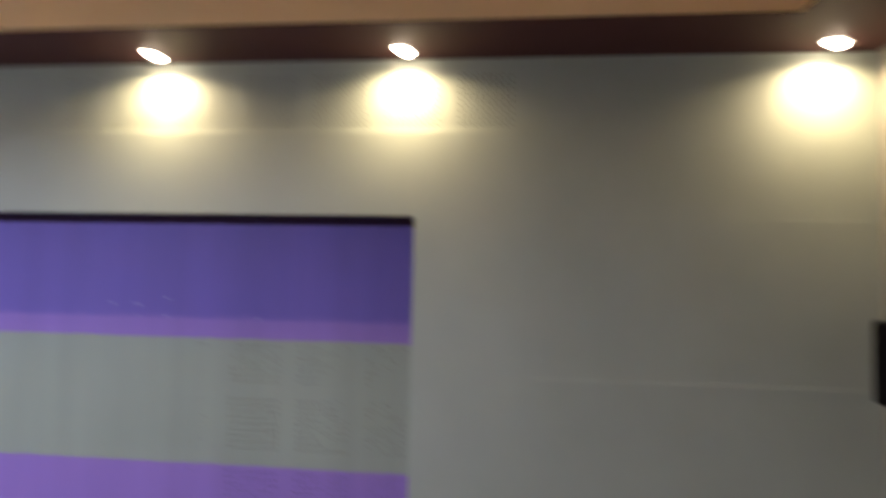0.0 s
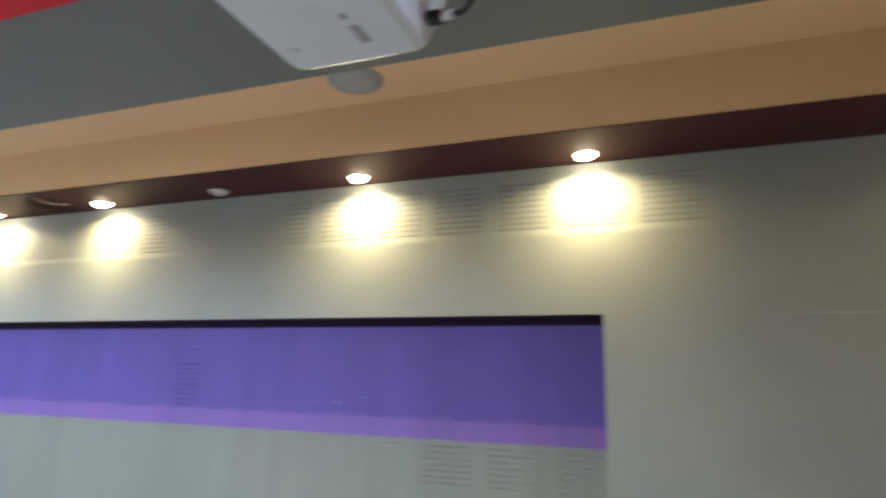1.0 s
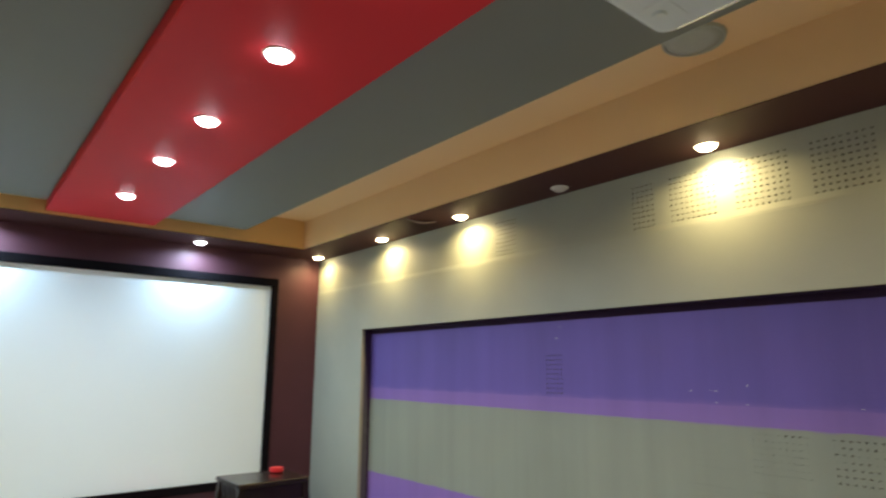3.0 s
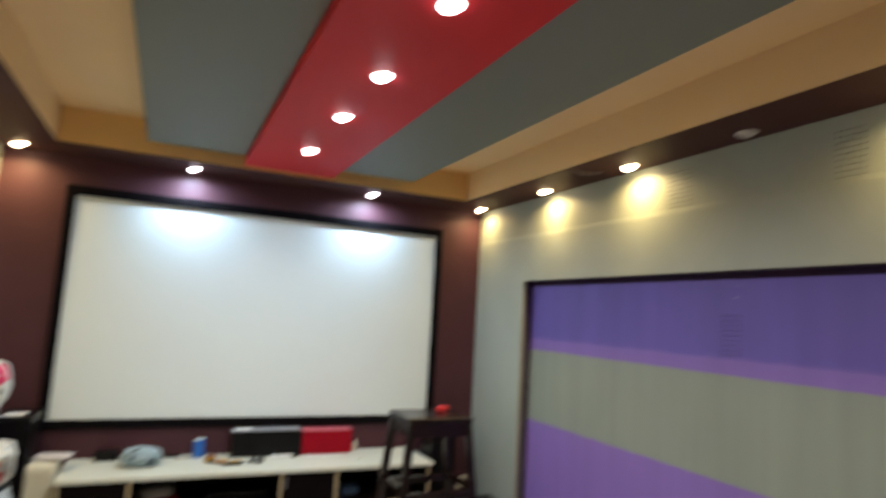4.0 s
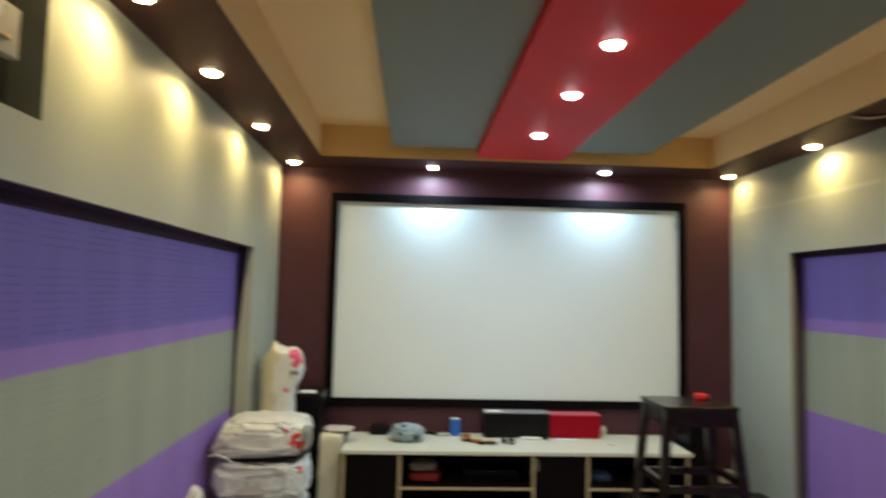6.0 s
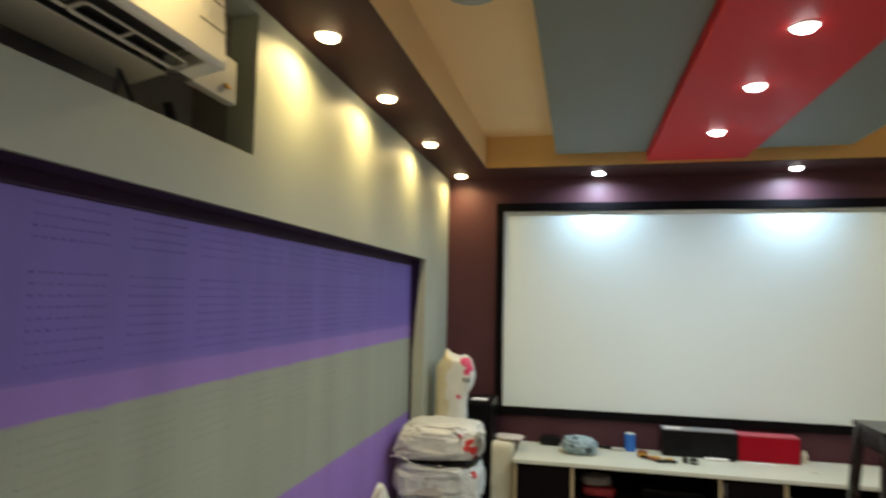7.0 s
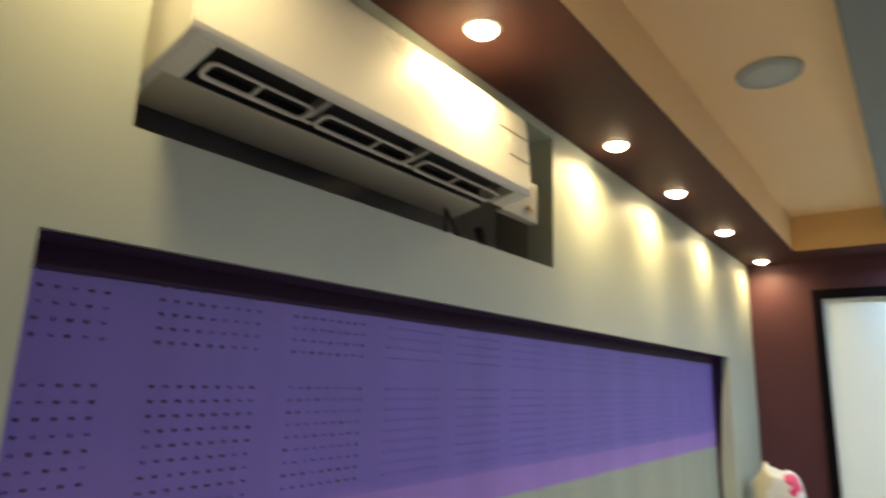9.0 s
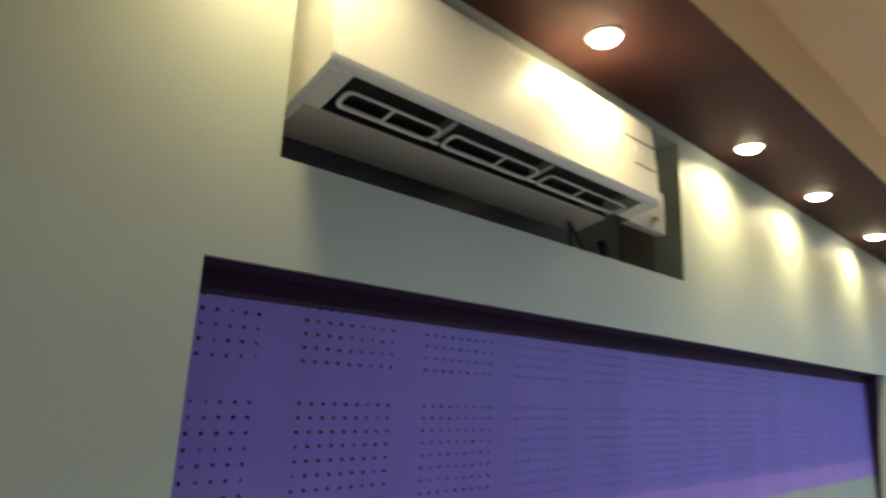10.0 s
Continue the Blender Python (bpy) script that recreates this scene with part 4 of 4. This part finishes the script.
tagged(part("cable_plug", box(0.185, 0.235, 3.826, 3.842, Z, Z + 0.012, 0.004), GLOSSBLACK), "small black cable plug on the cabinet", "plug")
tagged(part("paper_strip", box(0.285, 0.430, 3.800, 3.835, Z, Z + 0.006, 0.001), PAPER), "white folded paper strip before the red box", "paper")
tagged(part("bottle", lathe([(0.016, 0), (0.017, 0.003), (0.017, 0.048), (0.010, 0.056), (0.010, 0.068)], 20, (0.622, 3.93, Z)), PLATE, smooth=False), "small ivory bottle standing beside the red box", "bottle")
tagged(part("eraser", box(0.585, 0.612, 3.70, 3.715, Z, Z + 0.008, 0.003), PLATE), "tiny beige eraser on the cabinet", "eraser")

# things in the shelves
S = 0.4006
tagged(part("red_bag", blob((-0.545, 3.72, S), (0.21, 0.2, 0.050), 8, 0.15, 4), DULLRED, smooth=True), "folded red bag on the cabinet shelf", "bag")
tagged(part("clear_packet", blob((-0.560, 3.74, S + 0.051), (0.19, 0.15, 0.055), 9, 0.2, 4), sack_material("clear_film", (), (0.22, 0.20, 0.18)), smooth=True), "crumpled clear packet on the red bag", "packet")
tagged(part("black_player", box(-0.30, 0.03, 3.70, 3.92, S, S + 0.05, 0.004), GLOSSBLACK), "flat black player on the cabinet shelf", "player")
tagged(part("blue_case", blob((0.53, 3.72, S), (0.13, 0.16, 0.055), 11, 0.08, 3), material("dark_blue_cloth", (0.03, 0.06, 0.11), 0.7), smooth=True), "dark blue soft case on the cabinet shelf", "case")
tagged(part("pot", lathe([(0.09, 0), (0.103, 0.02), (0.119, 0.17), (0.127, 0.196), (0.127, 0.204), (0.120, 0.204), (0.112, 0.17), (0.098, 0.02), (0.0, 0.012)], 36, (0.778, 3.72, 0.0806), cap=False), material("beige_plastic", (0.34, 0.32, 0.27), 0.5), smooth=True), "cream plastic pot in the cabinet", "pot")


# ---- tower speakers ----
def tower(x0, x1, top, back, label):
    t = thing("tower_speaker", ((x0 + x1) / 2, 3.77, 0), label, "speaker", "tower speakers")
    part("cabinet", box(x0, x1, 3.668, back, 0.03, top, 0.004), GLOSSBLACK, t)
    part("grille", box(x0 + 0.008, x1 - 0.008, 3.656, 3.6675, 0.25, top - 0.017, 0.004), VELVET, t, "black cloth grille")
    part("base", box(x0 - 0.01, x1 + 0.01, 3.65, back + 0.01, 0.0, 0.0295, 0.004), GLOSSBLACK, t)


tower(-1.342, -1.172, 0.902, 3.93, "tall black floor speaker beside stacked white sacks")
tower(1.070, 1.245, 0.872, 3.87, "tall black floor speaker behind the wooden stool")
tagged(part("paper_card", box(-1.31, -1.215, 3.69, 3.78, 0.9026, 0.9060), PAPER), "white card lying on the tower speaker", "card")

# ---- subwoofer, socket ----
sub = thing("subwoofer", (1.27, 3.46, 0), "low black subwoofer box on the floor", "subwoofer")
part("cabinet", box(1.10, 1.490, 3.34, 3.62, 0.02, 0.362, 0.006), GLOSSBLACK, sub)
part("top_edge", box(1.102, 1.488, 3.334, 3.3395, 0.351, 0.359, 0.001), STEEL, sub, "thin pale edge strip")
for x in (1.14, 1.45):
    part("foot", lathe([(0.02, 0), (0.02, 0.0195)], 16, (x, 3.38, 0)), DARK, sub)
    part("foot", lathe([(0.02, 0), (0.02, 0.0195)], 16, (x, 3.58, 0)), DARK, sub)
sk = thing("wall_socket", (1.47, YF, 0.37), "ivory electric socket plate on the maroon wall", "socket")
part("plate", box(1.427, 1.517, YF - 0.010, YF - 0.0005, 0.300, 0.388, 0.003), PLATE, sk)
for x in (1.455, 1.480):
    part("pin_hole", moved(lathe([(0.005, 0), (0.005, 0.0006)], 12), pose(x, YF - 0.0102, 0.345, 90)), DARK, sk)


# ---- tall stool ----
def stool():
    x0, x1, y0, y1, zt = 0.445, 0.776, 2.555, 2.830, 1.060
    t = thing("stool", ((x0 + x1) / 2, (y0 + y1) / 2, 0), "tall dark-stained wooden stool with splayed legs and stretchers", "stool")
    part("seat", box(x0, x1, y0, y1, zt - 0.020, zt, 0.004), WOOD, t)
    top = [(x0 + 0.022, y0 + 0.022), (x1 - 0.020, y0 + 0.022), (x1 - 0.020, y1 - 0.022), (x0 + 0.022, y1 - 0.022)]
    spread = 0.095
    foot = [(x + (spread if x > 0.6 else -spread), y + (spread if y > 2.68 else -spread) * 0.8) for x, y in top]
    for (a, b), (c, d) in zip(top, foot):
        part("leg", beam((c, d, 0), (a, b, zt - 0.0205), 0.034, 0.034, 1.0, 0.003), WOOD, t)

    def on(k, z):
        f = 1 - z / (zt - 0.02)
        return Vector((top[k][0] + (foot[k][0] - top[k][0]) * f, top[k][1] + (foot[k][1] - top[k][1]) * f, z))

    for k in range(4):
        j = (k + 1) % 4
        for z, h, name in ((zt - 0.055, 0.065, "apron"), (0.715 if k % 2 == 0 else 0.735, 0.030, "stretcher"), (0.32, 0.030, "stretcher")):
            p, q = on(k, z), on(j, z)
            along = (q - p).normalized()
            p, q = p + along * 0.012, q - along * 0.012
            n = Vector((-along.y, along.x, 0)) * 0.010
            b = bmesh.new()
            vs = [b.verts.new(c + n * s + Vector((0, 0, h / 2 * w))) for c in (p, q) for s, w in ((-1, -1), (1, -1), (1, 1), (-1, 1))]
            b.faces.new(vs[:4][::-1])
            b.faces.new(vs[4:])
            for m in range(4):
                b.faces.new((vs[m], vs[(m + 1) % 4], vs[4 + (m + 1) % 4], vs[4 + m]))
            part(name, b, WOOD, t)
    part("screw", moved(lathe([(0.006, 0), (0.005, 0.003)], 14), pose(0.60, y0 + 0.0175, zt - 0.05, 90)), STEEL, t)


stool()
dish = thing("red_tin", (0.705, 2.76, 1.0606), "small red plastic tin on the stool", "tin")
part("body", lathe([(0.026, 0), (0.032, 0.004), (0.033, 0.016), (0.030, 0.018)], 28, (0.705, 2.76, 1.0606)), REDPLASTIC, dish)
part("lid", lathe([(0.030, 0), (0.031, 0.004), (0.018, 0.006)], 28, (0.705, 2.76, 1.0788)), REDPLASTIC, dish)

# ---- stacked sacks ----
REDPRINT, PINK = (0.45, 0.02, 0.02), (0.60, 0.04, 0.12)


def sack_shape(size, seed, box_like=0.62, folds=13, depth=0.050, lean=0.0, tilt=0.0, point=0.0):
    """Packed sack: a soft box with bulging sides, broad dents and pinched folds that run a short way."""
    rnd = random.Random(seed)
    b = bmesh.new()
    bmesh.ops.create_icosphere(b, subdivisions=6, radius=1)
    off = Vector((seed * 4.7, seed * 2.3, seed * 6.1))
    lines = []
    for k in range(folds):
        c = Vector((rnd.uniform(-1, 1), rnd.uniform(-1, 0.4), rnd.uniform(-0.6, 0.9))).normalized()
        along = Vector((rnd.uniform(-1, 1), rnd.uniform(-1, 1), rnd.uniform(-0.8, 0.8))).cross(c).normalized()
        lines.append((c, along, along.cross(c), rnd.uniform(0.25, 0.6), rnd.uniform(0.4, 1.0) * depth))
    for v in b.verts:
        p = v.co.copy()
        q = Vector([math.copysign(abs(c) ** box_like, c) for c in p])
        q *= 1 + 0.15 * noise.noise(p * 1.2 + off) - 0.10 * abs(noise.noise(p * 2.3 + off)) - 0.045 * abs(noise.noise(p * 5.3 + off)) - 0.022 * abs(noise.noise(p * 10.7 + off))
        q.x += lean * q.z
        q.z += tilt * q.x
        push = 0.0
        for c, along, across, reach, deep in lines:
            r = p - c
            a, d = r.dot(along), r.dot(across)
            bend = d + 0.10 * math.sin(a * 4 + reach * 20)
            if p.dot(c) > 0.2:
                push += deep * math.exp(-(a / reach) ** 2) * (0.9 * math.exp(-((bend - 0.09) / 0.07) ** 2) - 1.2 * math.exp(-(bend / 0.035) ** 2))
        v.co = q * (1 + push)
    lo, hi = [Vector([f(v.co[i] for v in b.verts) for i in range(3)]) for f in (min, max)]
    for v in b.verts:
        u = [(v.co[i] - lo[i]) / (hi[i] - lo[i]) for i in range(3)]
        thin = 1 - point * max(0.0, u[2] - 0.35) / 0.65
        v.co = Vector(((u[0] - 0.5) * size[0] * thin, (u[1] - 0.5) * size[1] * thin, max(0.04, u[2]) * size[2] - 0.04 * size[2]))
    return b


def sack(at, size, seed, label, spots=(), name="sack", tint=(0.56, 0.575, 0.54), **shape):
    ob = part(name, sack_shape(size, seed, **shape), sack_material("sack_plastic", spots, tint), smooth=True)
    ob.location = at
    return tagged(ob, label, "sack", "white sacks")


# grey patch low on one sack: shading put into its colour
SHADE_GREY = (0.40, 0.385, 0.36)
sack((-1.355, 3.13, 0.0), (0.50, 0.46, 0.30), 21, "large white plastic sack on the floor under other sacks")
sack((-1.368, 3.13, 0.286), (0.49, 0.45, 0.240), 22, "white plastic sack with grey folds low in the stack", tint=(0.50, 0.55, 0.56))
sack((-1.372, 3.14, 0.510), (0.480, 0.43, 0.205), 27, "white plastic sack with a grey-blue side in the stack",
     (((0.22, -0.16, 0.165), 0.028, REDPRINT), ((-0.02, -0.22, 0.030), 0.075, SHADE_GREY)), tint=(0.54, 0.58, 0.57), box_like=0.52)
top_sack = sack((-1.364, 3.13, 0.700), (0.465, 0.41, 0.205), 34, "white plastic sack with red print on top of the stack",
     (((0.135, -0.19, 0.150), 0.026, REDPRINT), ((0.170, -0.175, 0.115), 0.034, REDPRINT), ((0.195, -0.14, 0.080), 0.030, REDPRINT), ((0.21, -0.10, 0.045), 0.028, REDPRINT)), box_like=0.60, lean=0.05, tilt=0.04)


b = bmesh.new()
grid = [[b.verts.new((-1.142 + 0.014 * math.sin(3.4 * v) + 0.012 * math.sin(9 * u + 2 * v), 2.965 + 0.075 * u + 0.010 * math.sin(11 * v), 0.765 + 0.105 * v - 0.05 * (u - 0.5) ** 2)) for u in [k / 10 for k in range(11)]] for v in [k / 12 for k in range(13)]]
for lo, hi in zip(grid, grid[1:]):
    for k in range(10):
        b.faces.new((lo[k], lo[k + 1], hi[k + 1], hi[k]))
bmesh.ops.solidify(b, geom=b.faces[:], thickness=0.002)
bpy.context.view_layer.update()
part("frill", b, sack_material("frill_plastic", (), (0.64, 0.66, 0.62)), top_sack, "gathered white sack mouth", smooth=True)
part("cord", tube(curve_points([(-1.585, 2.940, 0.728), (-1.545, 2.926, 0.742), (-1.505, 2.922, 0.728), (-1.470, 2.928, 0.706)], 6), 0.0035), PAPER, top_sack, "loose white tie cord")


def standing_bag():
    """Tall printed bag: a narrow waist, a fuller head and a pointed tip, with soft folds."""
    b = bmesh.new()
    levels = ((0, -1.404, 0.098), (0.752, -1.404, 0.098), (0.845, -1.404, 0.097), (0.905, -1.406, 0.095), (0.958, -1.403, 0.098), (1.006, -1.389, 0.112), (1.071, -1.382, 0.117), (1.113, -1.381, 0.112), (1.155, -1.366, 0.08), (1.176, -1.375, 0.064), (1.183, -1.383, 0.028))
    n, rings = 56, []
    for (za, xa, ha), (zb, xb, hb) in zip(levels, levels[1:]):
        steps = max(2, int((zb - za) / 0.016))
        for k in range(steps):
            u = k / steps
            z, xc, h = za + (zb - za) * u, xa + (xb - xa) * u, ha + (hb - ha) * u
            ring = []
            for i in range(n):
                a = i * math.tau / n
                c, d = math.cos(a), math.sin(a)
                r = (abs(c) ** 3 + abs(d) ** 3) ** (-1 / 3)
                p = Vector((c, d, z * 9))
                r *= 1 + 0.04 * noise.noise(p * 1.1 + Vector((4, 9, 2))) - 0.10 * (abs(noise.noise(Vector((p.x * 1.2, p.y * 1.2, p.z * 0.8)))) - 0.15) - 0.055 * (abs(noise.noise(Vector((p.x * 2.6, p.y * 2.6, p.z * 1.7 + 5)))) - 0.2)
                tip = max(0, (z - 1.088) / 0.094) * (0.046 * max(0, -c) ** 3 + 0.014 * max(0, c) ** 6 - 0.010 * abs(d))
                ring.append(b.verts.new((xc + h * r * c, 3.560 + 0.084 * r * d * min(1, h / 0.075), z + tip)))
            rings.append(ring)
    for lo, hi in zip(rings, rings[1:]):
        for k in range(n):
            b.faces.new((lo[k], lo[(k + 1) % n], hi[(k + 1) % n], hi[k]))
    b.faces.new(rings[0][::-1])
    b.faces.new(rings[-1])
    mat = sack_material("printed_bag_plastic", [((-1.283, 3.484, 1.150), 0.056, PINK), ((-1.306, 3.498, 1.174), 0.044, PINK), ((-1.269, 3.508, 1.127), 0.034, PINK), ((-1.340, 3.475, 0.950), 0.020, PINK)], (0.64, 0.65, 0.60))
    ob = tagged(part("standing_bag", b, mat, smooth=True), "tall white and cream printed bag standing in the corner", "bag")
    ob.data.materials.append(sack_material("cream_bag_plastic", (), (0.60, 0.55, 0.36)))
    for f in ob.data.polygons:
        wave = 0.012 * math.sin(f.center.z * 23) + 0.008 * math.sin(f.center.z * 51)
        if f.center.x < -1.425 + 0.0875 * max(0, f.center.z - 0.89) + wave:
            f.material_index = 1
    for p, q in (((-1.314, 1.037), (-1.314, 1.065)), ((-1.314, 1.065), (-1.286, 1.037)), ((-1.286, 1.037), (-1.286, 1.065))):
        part("print_bar", beam((p[0], 3.474, p[1]), (q[0], 3.474, q[1]), 0.007, 0.007, 1.0, 0.0), DARK, ob, "black printed letter stroke")


standing_bag()
# added black filler, stands in for the shade in the gap between sacks
tagged(part("gap_shade", blob((-1.345, 3.120, 0.694), (0.40, 0.37, 0.022), 41, 0.10, 5, 5, 0.2, 0.4, 0.08), GLOSSBLACK, smooth=True), "thin black shape for the shade in the gap between two white sacks", "packet")
# added chrome bit that gives the bright glint in the gap
tagged(part("gap_glint", blob((-1.335, 2.932, 0.700), (0.030, 0.020, 0.009), 44, 0.2, 3, 3, 0.2, 0.3), CHROME, smooth=True), "small chrome glint in the gap between two white sacks", "foil")
sack((-1.485, 2.465, 0.0), (0.25, 0.46, 0.775), 26, "white plastic bag with a pointed top leaning at the wall", name="plastic_bag", box_like=0.7, folds=10, point=0.72)
roll = thing("foam_roll", (-1.105, 3.70, 0), "cream plastic-wrapped foam roll standing beside the cabinet", "foam roll")
part("roll", moved(blob((0, 0, 0), (0.135, 0.20, 0.685), 31, 0.04, 2.2, 5, 0.2, 0.92), pose(-1.106, 3.72, 0)), FOAM, roll, smooth=True)
part("wrapper", moved(blob((0, 0, 0), (0.19, 0.15, 0.020), 33, 0.22, 3, 4, 0.3, 0.5), pose(-1.075, 3.74, 0.676)), sack_material("wrapper_film", (), (0.55, 0.50, 0.46)), roll, smooth=True)

# ---- recess strips and perforated boards ----
def steps(v, *rows):
    """The value of the first row (limit, value) whose limit v does not reach."""
    for limit, value in rows:
        if v < limit:
            return value
    return rows[-1][1]


def clear_west(y, z):
    return steps(y, (0.32, 0.84), (0.47, 0.90), (0.56, 0.80), (0.80, 0.74), (1.4, 0.60), (2.6, 0.48), (9, 0.25)) * (1.0 if z > 1.3 else 0.55)


def clear_east(y, z):
    if z > 1.38:
        if 1.74 < y < 1.86:
            return 1.9 if z < 1.63 else -0.3
        return steps(y, (0.30, 0.52), (0.7, 0.50), (1.2, 0.40), (9, -0.1))
    return steps(y, (0.35, 0.80), (0.69, 0.92), (0.95, 0.66), (1.25, 0.42), (1.5, 0.28), (9, -0.2))


def clear_frieze(y, z):
    return steps(y, (1.29, 1.3), (1.95, -0.1), (2.10, 1.3), (2.3, 0.55), (3.3, 0.38), (9, -0.3))


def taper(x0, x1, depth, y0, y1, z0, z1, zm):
    """Upright dark edge that puts a jamb's shade into colour: full depth at the top, thinning out downwards."""
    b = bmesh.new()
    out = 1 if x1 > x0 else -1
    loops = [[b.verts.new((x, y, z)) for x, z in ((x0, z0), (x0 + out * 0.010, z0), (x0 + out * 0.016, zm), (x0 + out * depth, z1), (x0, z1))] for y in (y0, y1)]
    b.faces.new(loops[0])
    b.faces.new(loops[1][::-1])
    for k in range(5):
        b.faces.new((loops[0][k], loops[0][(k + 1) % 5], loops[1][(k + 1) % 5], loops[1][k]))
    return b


for side, (y0, y1, z0, z1), back, wall, inward in (("L", RL, XBL, wall_left, -1), ("R", RR, XBR, wall_right, 1)):
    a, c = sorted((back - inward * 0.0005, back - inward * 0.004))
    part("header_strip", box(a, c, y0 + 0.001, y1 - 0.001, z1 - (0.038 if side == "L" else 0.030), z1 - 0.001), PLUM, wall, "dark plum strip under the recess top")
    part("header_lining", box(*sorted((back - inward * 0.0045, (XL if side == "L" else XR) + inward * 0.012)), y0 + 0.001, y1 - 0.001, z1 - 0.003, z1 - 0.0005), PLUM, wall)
    # jamb edges: the shade of the inner corner is put into their colour
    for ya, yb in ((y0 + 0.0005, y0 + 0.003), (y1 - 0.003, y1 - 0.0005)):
        part("jamb_shade", taper(back - inward * 0.0005, back - inward * 0.06, 0.055, ya, yb, z0 + 0.001, z1 - 0.0035, z1 - 0.55), PLUM, wall)
    s1 = 1.297 if side == "L" else 1.357
    s2 = 0.868 if side == "L" else 0.905
    first, rows = (0.355, 1.384) if side == "L" else (0.2405, 1.4293)
    clear = clear_west if side == "L" else clear_east
    for name, lo, hi, mat, zf in (("purple_board", s1 + 0.066, z1, fading_board("purple_paint", s1 + 0.060), rows), ("violet_board", s1, s1 + 0.066, VIOLET, None), ("grey_board", s2, s1, grey_board("grey_band_paint", s2, s1), rows - 0.2345),
                                  ("violet_board", z0, s2, VIOLET, rows - 0.469)):
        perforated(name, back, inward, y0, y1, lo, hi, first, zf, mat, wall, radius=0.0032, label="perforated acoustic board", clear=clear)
    if side == "L":
        part("felt", box(back - 0.0150, back - 0.0118, y0 - 0.05, y1 + 0.05, z0 - 0.05, z1 + 0.05), FELT, wall)
    else:
        part("felt", box(back + 0.0118, back + 0.0145, y0 - 0.01, y1 + 0.01, z0 - 0.01, z1 + 0.01), FELT, wall)
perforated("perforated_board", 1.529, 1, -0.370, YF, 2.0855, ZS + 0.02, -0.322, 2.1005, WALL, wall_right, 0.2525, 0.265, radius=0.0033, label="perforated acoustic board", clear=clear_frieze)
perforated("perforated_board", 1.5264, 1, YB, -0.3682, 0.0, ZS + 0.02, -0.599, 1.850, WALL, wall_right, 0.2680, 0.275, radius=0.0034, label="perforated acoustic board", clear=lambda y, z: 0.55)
for z, y1, proud in ((1.792, -0.50, 0.0005), (1.262, -0.39, 0.0009)):
    b = bmesh.new()
    rims = [[b.verts.new((x, y, zz)) for x, zz in ((1.5265, z + 0.006), (1.5264 - proud, z), (1.5265, z - 0.045), (1.5277, z - 0.02))] for y in (YB + 0.002, y1)]
    for k in range(4):
        b.faces.new((rims[0][k], rims[0][(k + 1) % 4], rims[1][(k + 1) % 4], rims[1][k]))
    for rim in rims:
        b.faces.new(rim)
    part("joint_strip", b, WALL, wall_right)
# small white specks on the boards
random.seed(7)
for y, z in ((1.139, 1.471), (1.063, 1.475), (1.041, 1.472), (1.044, 1.431), (0.927, 1.494), (0.932, 1.430), (0.585, 1.431), (1.777, 1.688), (1.753, 1.740)):
    r = random.uniform(0.0022, 0.0034)
    part("white_speck", moved(lathe([(r, 0), (r * 0.8, 0.0006), (r * 0.3, 0.001)], 8), pose(XBR - 0.0002, y, z, 0, -90)), PAPER, wall_right)
